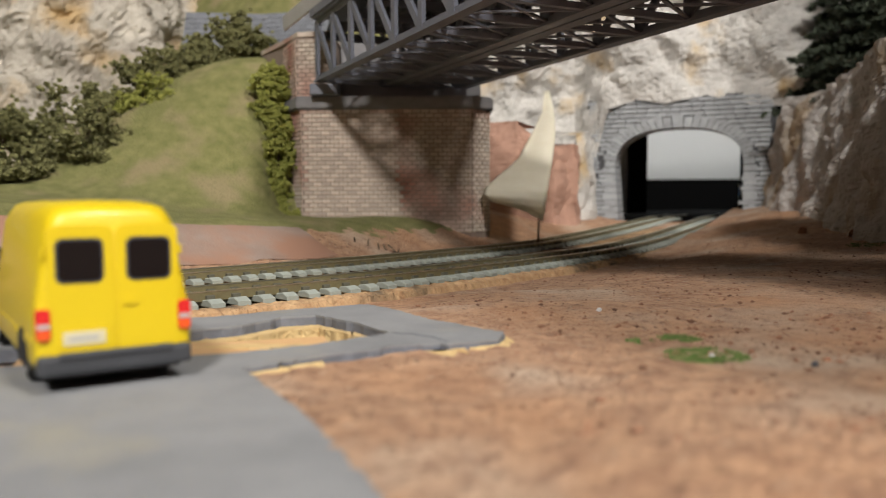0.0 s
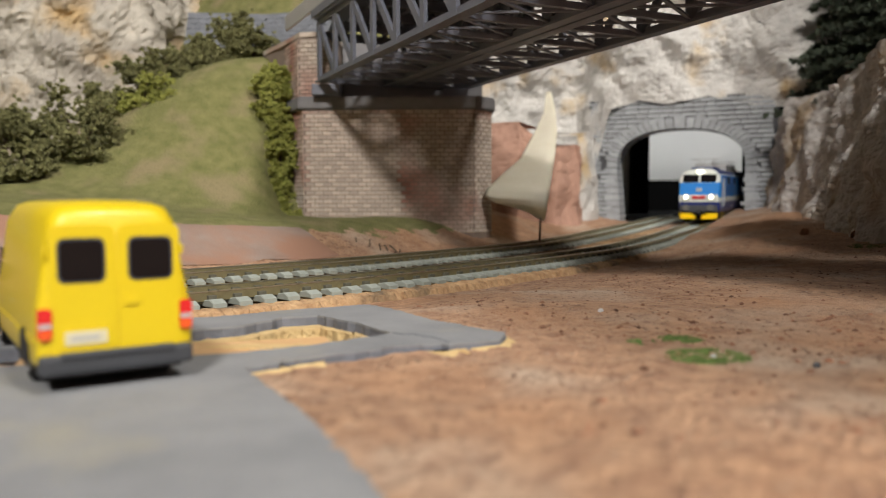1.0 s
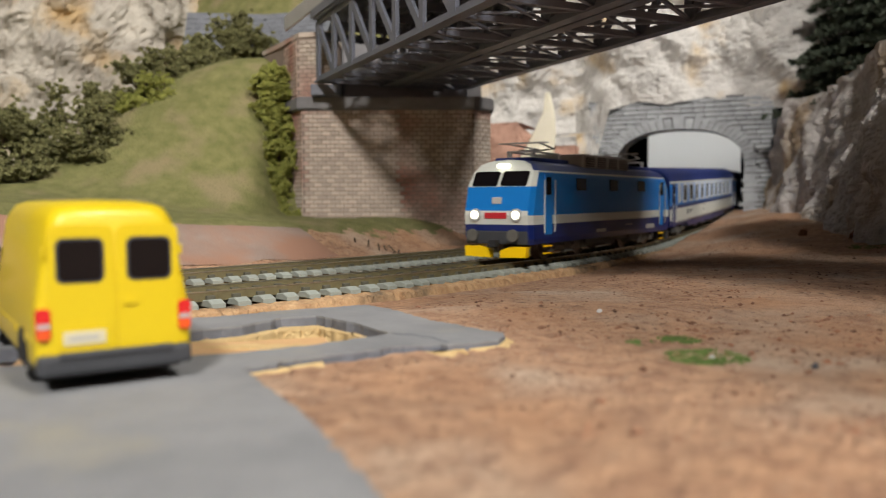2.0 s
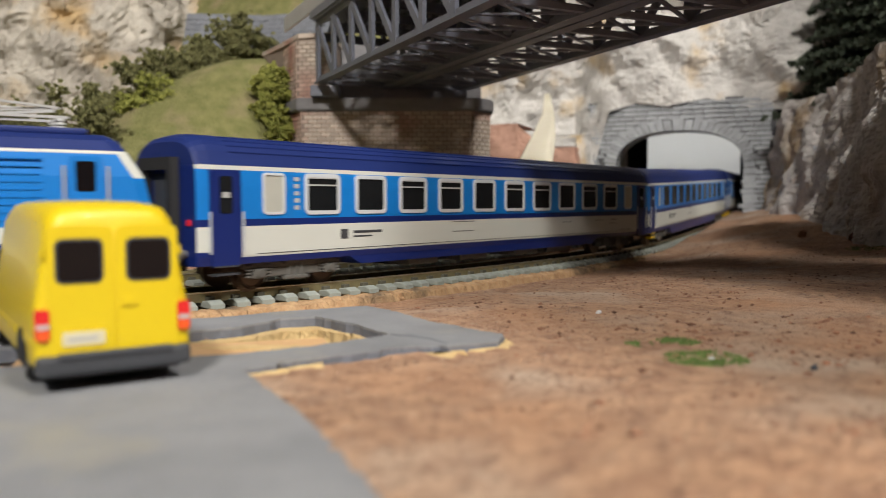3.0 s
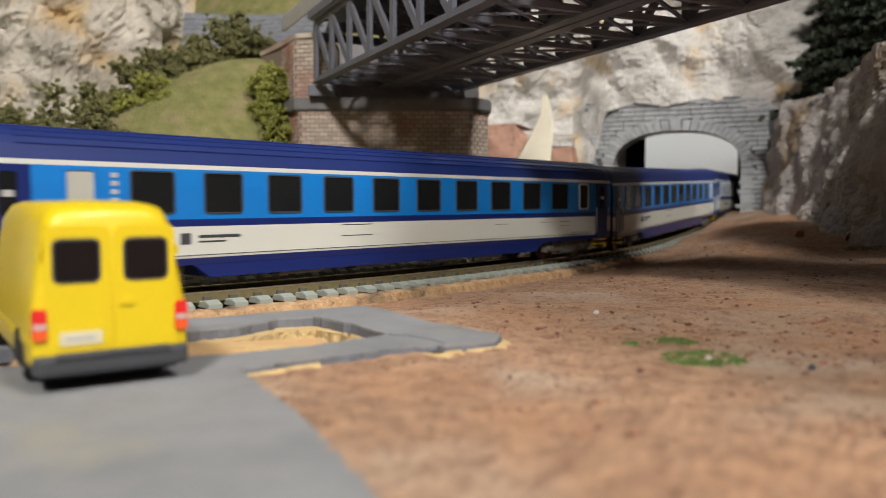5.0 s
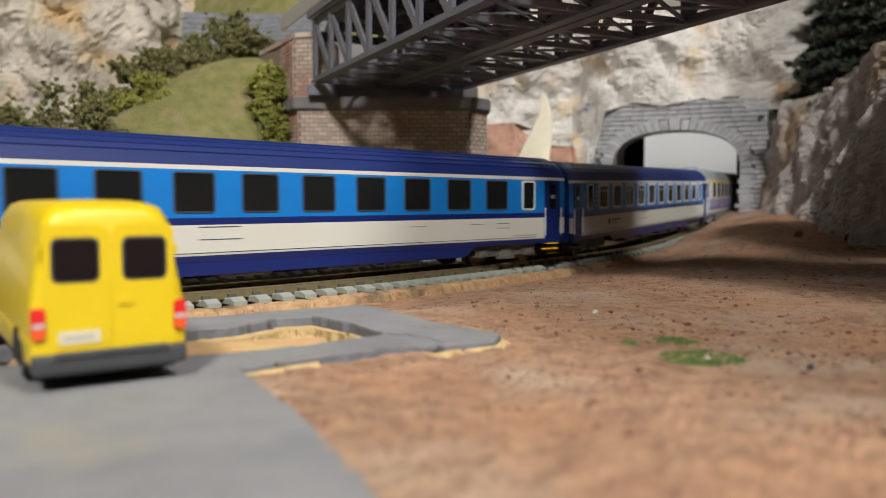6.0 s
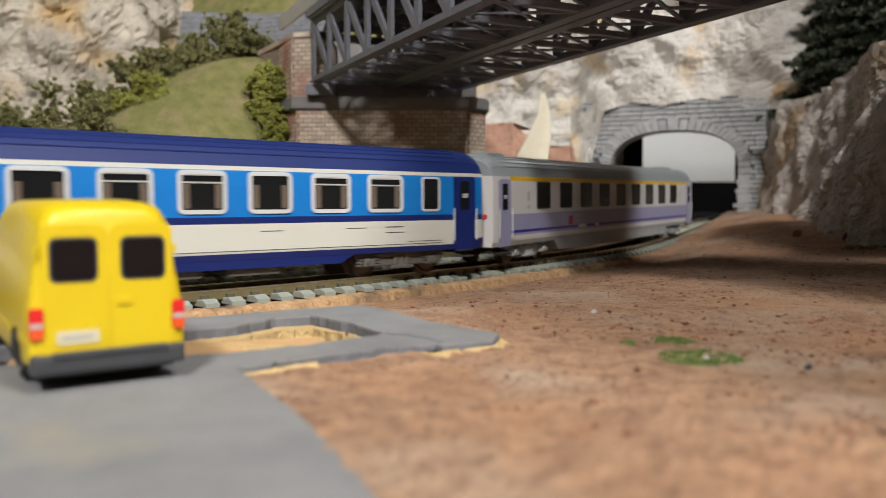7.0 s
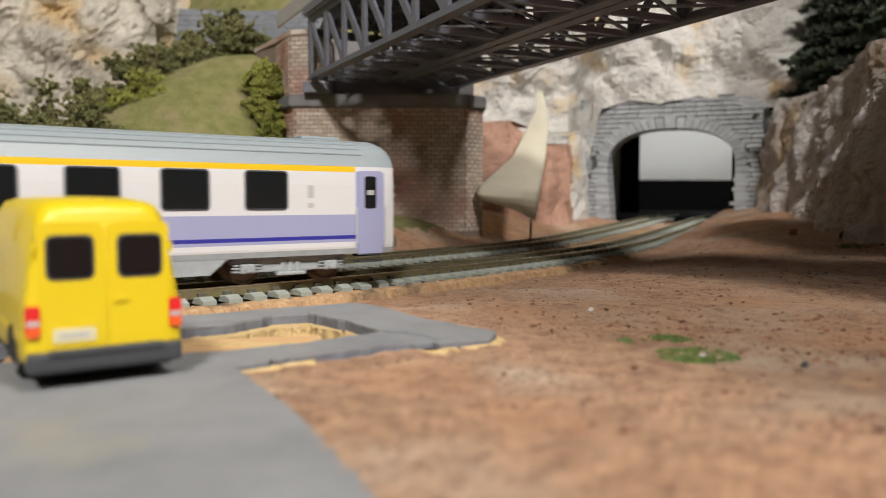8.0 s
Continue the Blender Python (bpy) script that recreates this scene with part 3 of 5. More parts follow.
def make_bridge():
    a = math.degrees(math.atan2(-92, 193))      # bearing away from the camera
    d = Vector((math.sin(radians(a)), math.cos(radians(a)), 0))
    left = Vector((-d.y, d.x, 0))
    o = Vector((-79, 509, 100.6))                 # foot of the near girder's bottom chord at the pier
    th = thing("truss_bridge", "dark grey plastic lattice girder railway bridge", "bridge")
    across = Vector((14, 538, 100.6)) - o
    width = across.dot(-left)
    length, high, bay = 650.0, 41.0, 32.5

    def at(u, w, z):
        """u along the bridge towards the room, w across from the near girder, z up."""
        return o - d * u - left * w + Vector((0, 0, z))
    n = int(length / bay)
    for w in (0.0, width * 0.46, width * 0.54, width):
        b = bmesh.new()
        bar(b, at(0, w, 1.8), at(length, w, 1.8), 6.0, 1.2)
        bar(b, at(0, w, 3.4), at(length, w, 3.4), 1.4, 4.0)
        part("bottom_chord", b, STEEL, th)
        b = bmesh.new()
        bar(b, at(0, w, high), at(length, w, high), 6.0, 1.4)
        bar(b, at(0, w, high - 2), at(length, w, high - 2), 1.4, 4.0)
        part("top_chord", b, STEEL, th)
        for i in range(n + 1):
            b = bmesh.new()
            bar(b, at(i * bay, w, 3), at(i * bay, w, high - 1), 4.6, 2.0, tuple(left))
            part("post", b, STEEL, th)
            if i < n:
                lo, hi = (high - 2, 3) if w in (0.0, width * 0.54) else (3, high - 2)
                b = bmesh.new()
                bar(b, at(i * bay, w, lo), at((i + 1) * bay, w, hi), 4.0, 1.8, tuple(left))
                part("diagonal", b, STEEL, th)
    for w in (width * 0.16, width * 0.30, width * 0.70, width * 0.84):
        b = bmesh.new()
        bar(b, at(0, w, high - 5), at(length, w, high - 5), 2.4, 7.0)
        part("stringer", b, STEEL, th)
    for i in range(n + 1):
        b = bmesh.new()
        bar(b, at(i * bay, 0, 3.0), at(i * bay, width, 3.0), 3.0, 2.6)
        bar(b, at(i * bay, 0, high - 10), at(i * bay, width, high - 10), 2.6, 5.0)
        part("cross_beam", b, STEEL, th)
        if i < n:
            for w0, w1 in ((0, 0.5), (0.5, 0), (0.5, 1), (1, 0.5)):
                b = bmesh.new()
                bar(b, at(i * bay, w0 * width, 3.5), at((i + 1) * bay, w1 * width, 2.6), 1.8, 1.0)
                part("wind_brace", b, STEEL, th)
    b = bmesh.new()
    c0, c1 = at(-4, -4, high + 1), at(length, -4, high + 1)
    c2, c3 = at(length, width + 1, high + 1), at(-4, width + 1, high + 1)
    vs = [b.verts.new(c) for c in (c0, c1, c2, c3)]
    f = b.faces.new(vs)
    r = bmesh.ops.extrude_face_region(b, geom=[f])
    bmesh.ops.translate(b, verts=[v for v in r["geom"] if isinstance(v, bmesh.types.BMVert)], vec=(0, 0, 5))
    bmesh.ops.recalc_face_normals(b, faces=b.faces)
    part("deck", b, STEEL, th)
    b = bmesh.new()
    bar(b, at(-70, -3.0, high + 11), at(length, -3.0, high + 11), 2.0, 10)
    part("parapet", b, LIGHTGREY, th)
    # Unseen overhang, added to widen the bridge's shadow on the soil at right.
    b = bmesh.new()
    bar(b, at(185, width + 40, high + 3), at(length, width + 40, high + 3), 76.0, 4.0)
    part("shade_overhang", b, STEEL, th)
    return o, d, left, width, high, at


BRIDGE = make_bridge()

# ---- tracks ----


def make_track(name, label, side, s_from, s_to):
    th = thing(name, label, "railway track")
    for r in (-8.2, 8.2):
        for nm, z0, z1, w, mt in (("rail", -3.0, -0.35, 1.1, RAIL), ("rail_head", -0.35, 0.0, 1.25, RAIL_TOP)):
            b = bmesh.new()
            prev = None
            s = s_from
            while s <= s_to:
                n = (apart(s) if side else 0.0) + r
                ring = [b.verts.new(on_line(s, n + k * w / 2, z)[0]) for k, z in ((-1, z0), (1, z0), (1, z1), (-1, z1))]
                if prev:
                    for i in range(4):
                        b.faces.new((prev[i], prev[(i + 1) % 4], ring[(i + 1) % 4], ring[i]))
                prev = ring
                s += 10
            bmesh.ops.recalc_face_normals(b, faces=b.faces)
            part(nm, b, mt, th)
    b = bmesh.new()
    prof = [(-15, -4.6), (15, -4.6), (15, -3.2), (12.2, -2.1), (5.5, -3.0), (-5.5, -3.0), (-12.2, -2.1), (-15, -3.2)]
    prism(b, prof, -2.25, 2.25, Matrix(((0, 0, 1, 0), (1, 0, 0, 0), (0, 1, 0, 0), (0, 0, 0, 1))))
    bmesh.ops.bevel(b, geom=[e for e in b.edges if abs(e.verts[0].co.x - e.verts[1].co.x) < 0.1], offset=0.3, segments=1, affect="EDGES")
    me = finish("sleeper", b, SLEEPER)
    b = boxes(*[(-1.3, 1.3, k - 1.9, k + 1.9, -3.0, -1.3) for k in (-8.2, 8.2)], bevel=0.2)
    fast = finish("fastening", b, SLEEPER_DARK)
    s = s_from + 4
    while s < s_to:
        p, a = on_line(s, apart(s) if side else 0.0)
        ob = new("sleeper", me)
        ob.parent = th
        ob.matrix_local = place(p.x, p.y, p.z, a)
        if s < 420:
            fo = new("fastening", fast)
            fo.parent = ob
        s += 8.3
    return th


make_track("railway_track", "brown-railed model track on pale concrete sleepers", 0, -560, 760)
make_track("railway_track", "second brown-railed model track on pale concrete sleepers", 1, -560, 760)


# ---- train ----
TRAVEL_SIDE = 1     # the side that faces the room is the vehicles' left


def profile(half, low, side_top, crown, n=7):
    """Half cross-section of a coach from its sill over the roof to the ridge, as (y, z)."""
    pts = [(half - 0.5, low), (half, low + 2.5), (half, side_top - 6), (half - 0.35, side_top)]
    for i in range(1, n + 1):
        k = math.pi / 2 * i / n
        pts.append(((half - 0.9) * math.cos(k) ** 0.62, side_top + (crown - side_top) * math.sin(k)))
    return pts


def shell(b, x0, x1, prof, shrink0=0.0, shrink1=0.0):
    """A closed hull with that cross-section; its roof dips by shrink at either end."""
    top = prof[-1][1]
    edge = prof[3][1]
    stations = [(x0, shrink0), (x0 + 1.2, shrink0 * 0.45), (x0 + 4.5, 0), (x1 - 4.5, 0), (x1 - 1.2, shrink1 * 0.45), (x1, shrink1)]
    rings = []
    for x, sh in stations:
        full = [(y, z) for y, z in prof] + [(-y, z) for y, z in prof[-2::-1]]
        rings.append([b.verts.new((x, y * (1 - 0.012 * sh), z - sh * max(0.0, (z - edge) / (top - edge)))) for y, z in full])
    n = len(rings[0])
    for p, q in zip(rings, rings[1:]):
        for i in range(n):
            b.faces.new((p[i], p[(i + 1) % n], q[(i + 1) % n], q[i]))
    b.faces.new(rings[0])
    b.faces.new(rings[-1][::-1])
    bmesh.ops.recalc_face_normals(b, faces=b.faces)


def rounded(w, h, r, seg=4):
    pts = []
    for cx, cy, a in ((w / 2 - r, h / 2 - r, 0), (-w / 2 + r, h / 2 - r, 90), (-w / 2 + r, -h / 2 + r, 180), (w / 2 - r, -h / 2 + r, 270)):
        for i in range(seg + 1):
            k = radians(a + 90 * i / seg)
            pts.append((cx + r * math.cos(k), cy + r * math.sin(k)))
    return pts


# turns a drawing (x, z) on paper into a plate on the side wall: paper x -> x, paper y -> z, paper z -> y outwards
SIDEWALL = Matrix(((1, 0, 0, 0), (0, 0, 1, 0), (0, 1, 0, 0), (0, 0, 0, 1)))


def plate(x0, x1, z0, z1, y0, y1, r=0.0):
    b = bmesh.new()
    w, h = x1 - x0, z1 - z0
    pts = rounded(w, h, r) if r else [(-w / 2, -h / 2), (w / 2, -h / 2), (w / 2, h / 2), (-w / 2, h / 2)]
    prism(b, pts, y0, y1, Matrix.Translation(((x0 + x1) / 2, 0, (z0 + z1) / 2)) @ SIDEWALL)
    return b


def ring_plate(w, h, r, wide, y0, y1):
    b = bmesh.new()
    o, i = rounded(w, h, r), rounded(w - 2 * wide, h - 2 * wide, max(0.2, r - wide))
    n = len(o)
    vs = [[b.verts.new((x, y, z)) for x, y in ps] for ps, z in ((o, y0), (o, y1), (i, y1), (i, y0))]
    for k in range(4):
        p, q = vs[k], vs[(k + 1) % 4]
        for j in range(n):
            b.faces.new((p[j], p[(j + 1) % n], q[(j + 1) % n], q[j]))
    bmesh.ops.transform(b, verts=b.verts, matrix=SIDEWALL)
    bmesh.ops.recalc_face_normals(b, faces=b.faces)
    return b


SIDE_Y = 16.2
WIN_W, WIN_H = 12.6, 11.2


def window_meshes(style):
    """Shared meshes of one window: frame, pane, bar; centred at the origin, facing +y."""
    out = {}
    if style == "framed":
        out["window_frame"] = finish("window_frame", ring_plate(WIN_W + 2.6, WIN_H + 1.8, 1.9, 1.25, -0.3, 0.42), ALU)
        b = bmesh.new()
        for z in (2.6, 4.9):
            box(b, -WIN_W / 2 - 0.1, WIN_W / 2 + 0.1, 0.1, 0.36, z, z + 0.5)
        out["window_bar"] = finish("window_bar", b, LIGHTGREY)
        b = bmesh.new()
        for k in (-1, 1):
            box(b, k * 4.9 - 1.0, k * 4.9 + 1.0, 0.05, 0.16, -WIN_H / 2 + 0.8, 2.4)
        out["curtain"] = finish("curtain", b, CURTAIN)
        w, h = WIN_W + 0.3, WIN_H
    elif style == "wide":
        out["window_frame"] = finish("window_frame", ring_plate(WIN_W + 1.6, WIN_H + 0.9, 1.3, 0.5, -0.3, 0.22), DARKPLASTIC)
        w, h = WIN_W + 1.1, WIN_H + 0.4
    else:
        out["window_frame"] = finish("window_frame", ring_plate(WIN_W + 0.6, WIN_H + 0.8, 1.0, 0.45, -0.3, 0.25), DARKPLASTIC)
        w, h = WIN_W, WIN_H
    out["pane"] = finish("pane", plate(-w / 2, w / 2, -h / 2, h / 2, -0.3, 0.06, 0.8), COACHGLASS)
    return out


CURTAIN = material("brown_curtain", (0.13, 0.10, 0.075), 0.9, (0.08, 0.06, 0.045), 300, 0.7, 0.2)
COACH_WINDOWS = {k: window_meshes(k) for k in ("framed", "plain", "wide")}
NARROW = {}
for key, mt, fr in (("frosted", BLIND, ALU), ("bare", BLIND, BLUE), ("dark", COACHGLASS, ALU)):
    NARROW[key] = {"window_frame": finish("window_frame", ring_plate(8.6, WIN_H + 1.4, 1.5, 0.8, -0.3, 0.35), fr),
                   "pane": finish("pane", plate(-3.8, 3.8, -WIN_H / 2, WIN_H / 2, -0.3, 0.08, 0.7), mt)}


def put(parent, meshes, x, z, side, skip=()):
    """A window on one side of a coach, with its pane and bars under it."""
    head = None
    for name, me in meshes.items():
        if name in skip:
            continue
        ob = new(name, me)
        if head is None:
            head = ob
            ob.parent = parent
            ob.matrix_local = pose(x * MM, side * SIDE_Y * MM, z * MM, 0, 0, 0 if side > 0 else 180)
        else:
            ob.parent = head


def wheel_mesh(r, wide):
    b = bmesh.new()
    m = Matrix.Rotation(radians(90), 4, "X")
    for rr, y0, y1 in ((r, -wide / 2, wide / 2), (r + 0.9, -wide / 2 - 0.7, -wide / 2), (r * 0.3, -wide / 2, wide / 2 + 0.5)):
        vs = bmesh.ops.create_cone(b, cap_ends=True, segments=24, radius1=rr, radius2=rr, depth=y1 - y0)["verts"]
        bmesh.ops.transform(b, verts=vs, matrix=Matrix.Translation((0, (y0 + y1) / 2, 0)) @ m)
    f = [f for f in b.faces if len(f.verts) == 24 and f.calc_center_median().y > wide / 2 - 0.01 and f.calc_area() > r]
    for face in f:
        bmesh.ops.inset_region(b, faces=[face], thickness=r * 0.22, depth=0)
        bmesh.ops.translate(b, verts=face.verts, vec=(0, -0.5, 0))
    return finish("wheel", b, WHEELSTEEL)


WHEEL_COACH = wheel_mesh(5.3, 2.6)
WHEEL_LOCO = wheel_mesh(6.9, 2.6)


def bogie(parent, x, base, wheel, radius, mat, heavy=False):
    """A bogie: side frames with springs and axle boxes, and four wheels."""
    b = bmesh.new()
    for sd in (1, -1):
        y = sd * 12.2
        box(b, x - base / 2 - 5.5, x + base / 2 + 5.5, y - 1.0, y + 1.0, 6.6, 8.4, bevel=0.4)
        box(b, x - base / 2 + 4.5, x + base / 2 - 4.5, y - 1.1, y + 1.1, 3.8, 6.8, bevel=0.5)
        for ax in (-base / 2, base / 2):
            box(b, x + ax - 2.4, x + ax + 2.4, y - 1.2, y + 1.9, 3.6, 6.8, bevel=0.6)
            tube(b, (x + ax, y, radius), (x + ax, y + sd * 2.6, radius), 1.5, 1.2, 12)
            for k in (-3.6, 3.6):
                for i in range(4):
                    tube(b, (x + ax + k, y + sd * 0.6, 4.1 + i * 1.0), (x + ax + k, y + sd * 0.6, 4.6 + i * 1.0), 1.25, None, 10)
                tube(b, (x + ax + k, y + sd * 0.6, 3.8), (x + ax + k, y + sd * 0.6, 8.6), 0.6, None, 8)
        for k in (-2.5, 0, 2.5):
            tube(b, (x + k, y + sd * 0.9, 3.2), (x + k, y + sd * 0.9, 9.6), 0.95, None, 10)
        box(b, x - 5, x + 5, y - 0.6, y + 2.1, 2.6, 3.8, bevel=0.4)
        bar(b, (x - base / 2 - 4, y + sd * 1.4, 9.0), (x + 5, y + sd * 1.4, 7.8), 0.8, 0.8)
    box(b, x - 6, x + 6, -11.5, 11.5, 4.5, 8.5)
    bo = part("bogie", b, mat, parent)
    for ax in (-base / 2, base / 2):
        for sd in (1, -1):
            w = new("wheel", wheel)
            w.parent = bo
            w.matrix_local = pose((x + ax) * MM, sd * 8.9 * MM, radius * MM, 0, 0, 0 if sd > 0 else 180)


def each(name, rows, mat, parent, bevel=0.0):
    """A run of small pieces, each a part of its own."""
    for r in rows:
        lo, hi = sorted(r[0:2]), sorted(r[2:4])
        part(name, boxes((*lo, *hi, *r[4:]), bevel=bevel), mat, parent)


def buffers(th, x, out, mat):
    for sd in (1, -1):
        b = bmesh.new()
        tube(b, (x, sd * 10, 12.0), (x + out * 3.4, sd * 10, 12.0), 1.2, None, 12)
        tube(b, (x + out * 3.0, sd * 10, 12.0), (x + out * 3.8, sd * 10, 12.0), 2.7, None, 16)
        part("buffer", b, mat, th)


def coach(label, livery, windows, ends, curtains=True, group="coaches of the train"):
    """A passenger coach, front along +x, rail heads at z = 0."""
    th = thing("passenger_coach", label, "railway coach", group=group)
    half, L = SIDE_Y, 146.5
    grey = livery == "grey"
    b = bmesh.new()
    shell(b, -L, L, profile(half, 8.6, 37.3, 46.6), 2.5, 2.5)
    # the hull carries its colours in belts
    belts = [8.6, 10.6, 12.6, 19.7, 21.8, 36.0, 37.3] if not grey else [8.6, 10.4, 12.6, 13.6, 14.8, 21.6, 35.5, 37.3]
    for z in belts[1:]:
        bmesh.ops.bisect_plane(b, geom=b.verts[:] + b.edges[:] + b.faces[:], plane_co=(0, 0, z), plane_no=(0, 0, 1))
    for x in (-L + 4.0, -L + 15.0, L - 4.0, L - 15.0):
        bmesh.ops.bisect_plane(b, geom=b.verts[:] + b.edges[:] + b.faces[:], plane_co=(x, 0, 0), plane_no=(1, 0, 0))
    for f in b.faces:
        c = f.calc_center_median()
        endwall = abs(f.normal.x) > 0.9
        door = L - 15.0 < abs(c.x) < L - 4.0
        tip = abs(c.x) > L - 4.0
        if grey:
            k = 5 if c.z > 37.3 else 4 if c.z > 35.5 else 0 if c.z > 21.6 else 1 if c.z > 14.8 else 2 if c.z > 13.6 else 1 if c.z > 12.6 else 0 if c.z > 10.4 else 3
            if k == 4 and abs(c.x) > L - 15.0:
                k = 0
            if (door and c.z < 35.5) and k != 3:
                k = 1
            if tip and k in (2, 1):
                k = 0
            if endwall and c.z < 37.3:
                k = 0
        else:
            k = 3 if c.z > 37.3 else 2 if c.z > 36.0 else 0 if c.z > 21.8 else 1 if c.z > 19.7 else 2 if c.z > 10.6 else 1
            if door and c.z < 36.0:
                k = 1
            if tip and k == 2 and c.z < 12.6:
                k = 1
            if endwall:
                k = 1 if c.z < 37.3 else 3
        f.material_index = k
    mats = [PUREWHITE, LILAC, STRIPE, BOGIE_GREY, GOLD, GREYROOF] if grey else [BLUE, NAVY, WHITE, NAVYROOF]
    part("body", b, mats, th)
    roofmat = GREYROOF if grey else NAVYROOF
    # roof ribs
    prof = profile(half, 8.6, 37.3, 46.6)
    for i in (5, 6, 7, 8):
        for sd in (1, -1):
            y, z = prof[i]
            ribs = bmesh.new()
            box(ribs, -L + 12, L - 12, sd * y - 0.25, sd * y + 0.25, z - 0.2, z + 0.14)
            part("roof_rib", ribs, roofmat, th)
    if grey:
        for x in (-L + 22, L - 22):
            part("roof_vent", boxes((x - 7, x + 7, -5, 5, 45.9, 47.6), bevel=0.5), roofmat, th)
    # windows and doors on both sides
    pitch = 25.0 if grey else 22.2
    xs = [100 - i * pitch for i in range(9)] if grey else [99.8 - i * pitch for i in range(10)]
    for sd in (1, -1):
        for i, x in enumerate(xs):
            skip = [] if curtains else ["curtain"]
            if windows == "framed" and i % 3 == 1:
                skip.append("window_bar")
            put(th, COACH_WINDOWS[windows], x, 29.3, sd, skip)
        if not grey:
            for x, kind in zip((119.6, -120.4), ends):
                put(th, NARROW[kind], x, 29.3, sd)
        for x in (L - 9.5, -L + 9.5):
            b = plate(x - 4.7, x + 4.7, 8.0, 36.0, half - 0.2, half + 0.18, 0.8)
            if sd < 0:
                bmesh.ops.rotate(b, verts=b.verts, cent=(x, 0, 0), matrix=Matrix.Rotation(math.pi, 3, "Z"))
            d = part("door", b, LILAC if grey else NAVY, th)
            b = plate(x - 2.2, x + 2.2, 23.5, 34.2, half + 0.1, half + 0.3, 0.8)
            if sd < 0:
                bmesh.ops.rotate(b, verts=b.verts, cent=(x, 0, 0), matrix=Matrix.Rotation(math.pi, 3, "Z"))
            part("pane", b, COACHGLASS, d)
            each("door_sign", [(x - 1.3, x + 1.3, sd * (half + 0.3), sd * (half + 0.42), 28.0, 29.6)], LIGHTGREY, d)
            for k in (-5.6, 5.6):
                b = bmesh.new()
                tube(b, (x + k, sd * (half + 0.7), 12), (x + k, sd * (half + 0.7), 24), 0.28, None, 6)
                part("handrail", b, ALU, d)
            each("step", ((x - 4.2, x + 4.2, sd * (half - 3), sd * (half + 0.4), 5.6, 6.2), (x - 4.2, x + 4.2, sd * (half - 2), sd * (half + 0.4), 8.0, 8.5)), YELLOWPAINT if (livery == "blue" and windows == "plain") else DARKPLASTIC, d)
    # mark and lettering as plain shapes on the room side and the other
    for sd in (1, -1):
        b = bmesh.new()
        y0, y1 = sorted((sd * (half + 0.02), sd * (half + 0.10)))
        if grey:
            box(b, 67, 71.5, y0, y1, 15.2, 19.4)
            part("logo", b, REDPAINT, th)
            each("lettering", ((114, 116, y0, y1, 23.6, 25.2), (114, 116, y0, y1, 27, 31), (-116, -114, y0, y1, 27, 31), (-116, -114, y0, y1, 24, 25.4), (58, 66, y0, y1, 18.8, 19.6), (58, 64, y0, y1, 16.4, 17.2)), LIGHTGREY, th)
            each("bare_patch", ((60, 50, y0, y1, 13.4, 14.9), (38, 33, y0, y1, 13.4, 14.9)), PUREWHITE, th)
        else:
            box(b, 88.6, 91.8, y0, y1, 14.6, 17.8)
            part("logo", b, DARKPLASTIC, th)
            each("lettering", ((72, 86, y0, y1, 16.3, 17.2), (77, 86, y0, y1, 15.0, 15.5), (-126, -110, y0, y1, 12.2, 12.4), (-108, -100, y0, y1, 17.5, 17.8), (-108, -100, y0, y1, 15.6, 15.8), (-92, -84, y0, y1, 17.4, 17.6),
                      (-60, -52, y0, y1, 17.2, 17.4)), DARKPLASTIC, th)
            each("class_mark", [(109.6, 111.6, y0, y1, z, z + 1.3) for z in (24.4, 26.6, 28.8, 31.0, 33.2)], LIGHTGREY, th)
            each("lining", ((-126, 126, y0, y1, 11.3, 11.5), (18, 32, y0, y1, 18.9, 19.2), (18, 32, y0, y1, 15.2, 15.45)), DARKPLASTIC, th)
    # underframe
    low = 4.0 if grey else 4.6 if windows == "plain" else 5.8
    b = bmesh.new()
    prism(b, [(-88, 9), (-82, low), (82, low), (88, 9)], -half + 1.5, half - 0.6, SIDEWALL)
    part("skirt", b, BOGIE_GREY if grey else NAVY, th)
    each("equipment_box", [(x, x + 18, -half + 3, half - 2.2, 3.4, 8) for x in (-60, -34, 6, 38)], BOGIE_GREY if grey else BOGIE, th, 0.6)
    for x in (109, -109):
        bogie(th, x, 28.7, WHEEL_COACH, 5.3, BOGIE_GREY if grey else BOGIE)
    for out in (1, -1):
        x = out * L
        b = bmesh.new()
        prism(b, [(-8.5, 9), (-6, 9), (-6, 36), (6, 36), (6, 9), (8.5, 9), (8.5, 39.5), (-8.5, 39.5)], 0, 1, Matrix(((0, 0, out * 2.6, x + out * 0.5), (1, 0, 0, 0), (0, 1, 0, 0), (0, 0, 0, 1))))
        part("gangway", b, TYRE, th)
        b = bmesh.new()
        box(b, min(x, x + out * 0.4), max(x, x + out * 0.4), -4.6, 4.6, 10, 35)
        part("end_door", b, REDPAINT if grey else DARKPLASTIC, th)
        buffers(th, x - out * 0.6, out, BOGIE)
        b = boxes((min(x - out * 6, x + out * 3.2), max(x - out * 6, x + out * 3.2), -2.2, 2.2, 6.5, 9.5), bevel=0.4)
        part("coupler", b, TYRE, th)
        each("tail_lamp", [(x, x + out * 0.5, y, y + 1.7, 20, 21.8) for y in (11.5, -13.2)], REDLAMP, th, 0.2)
    return th


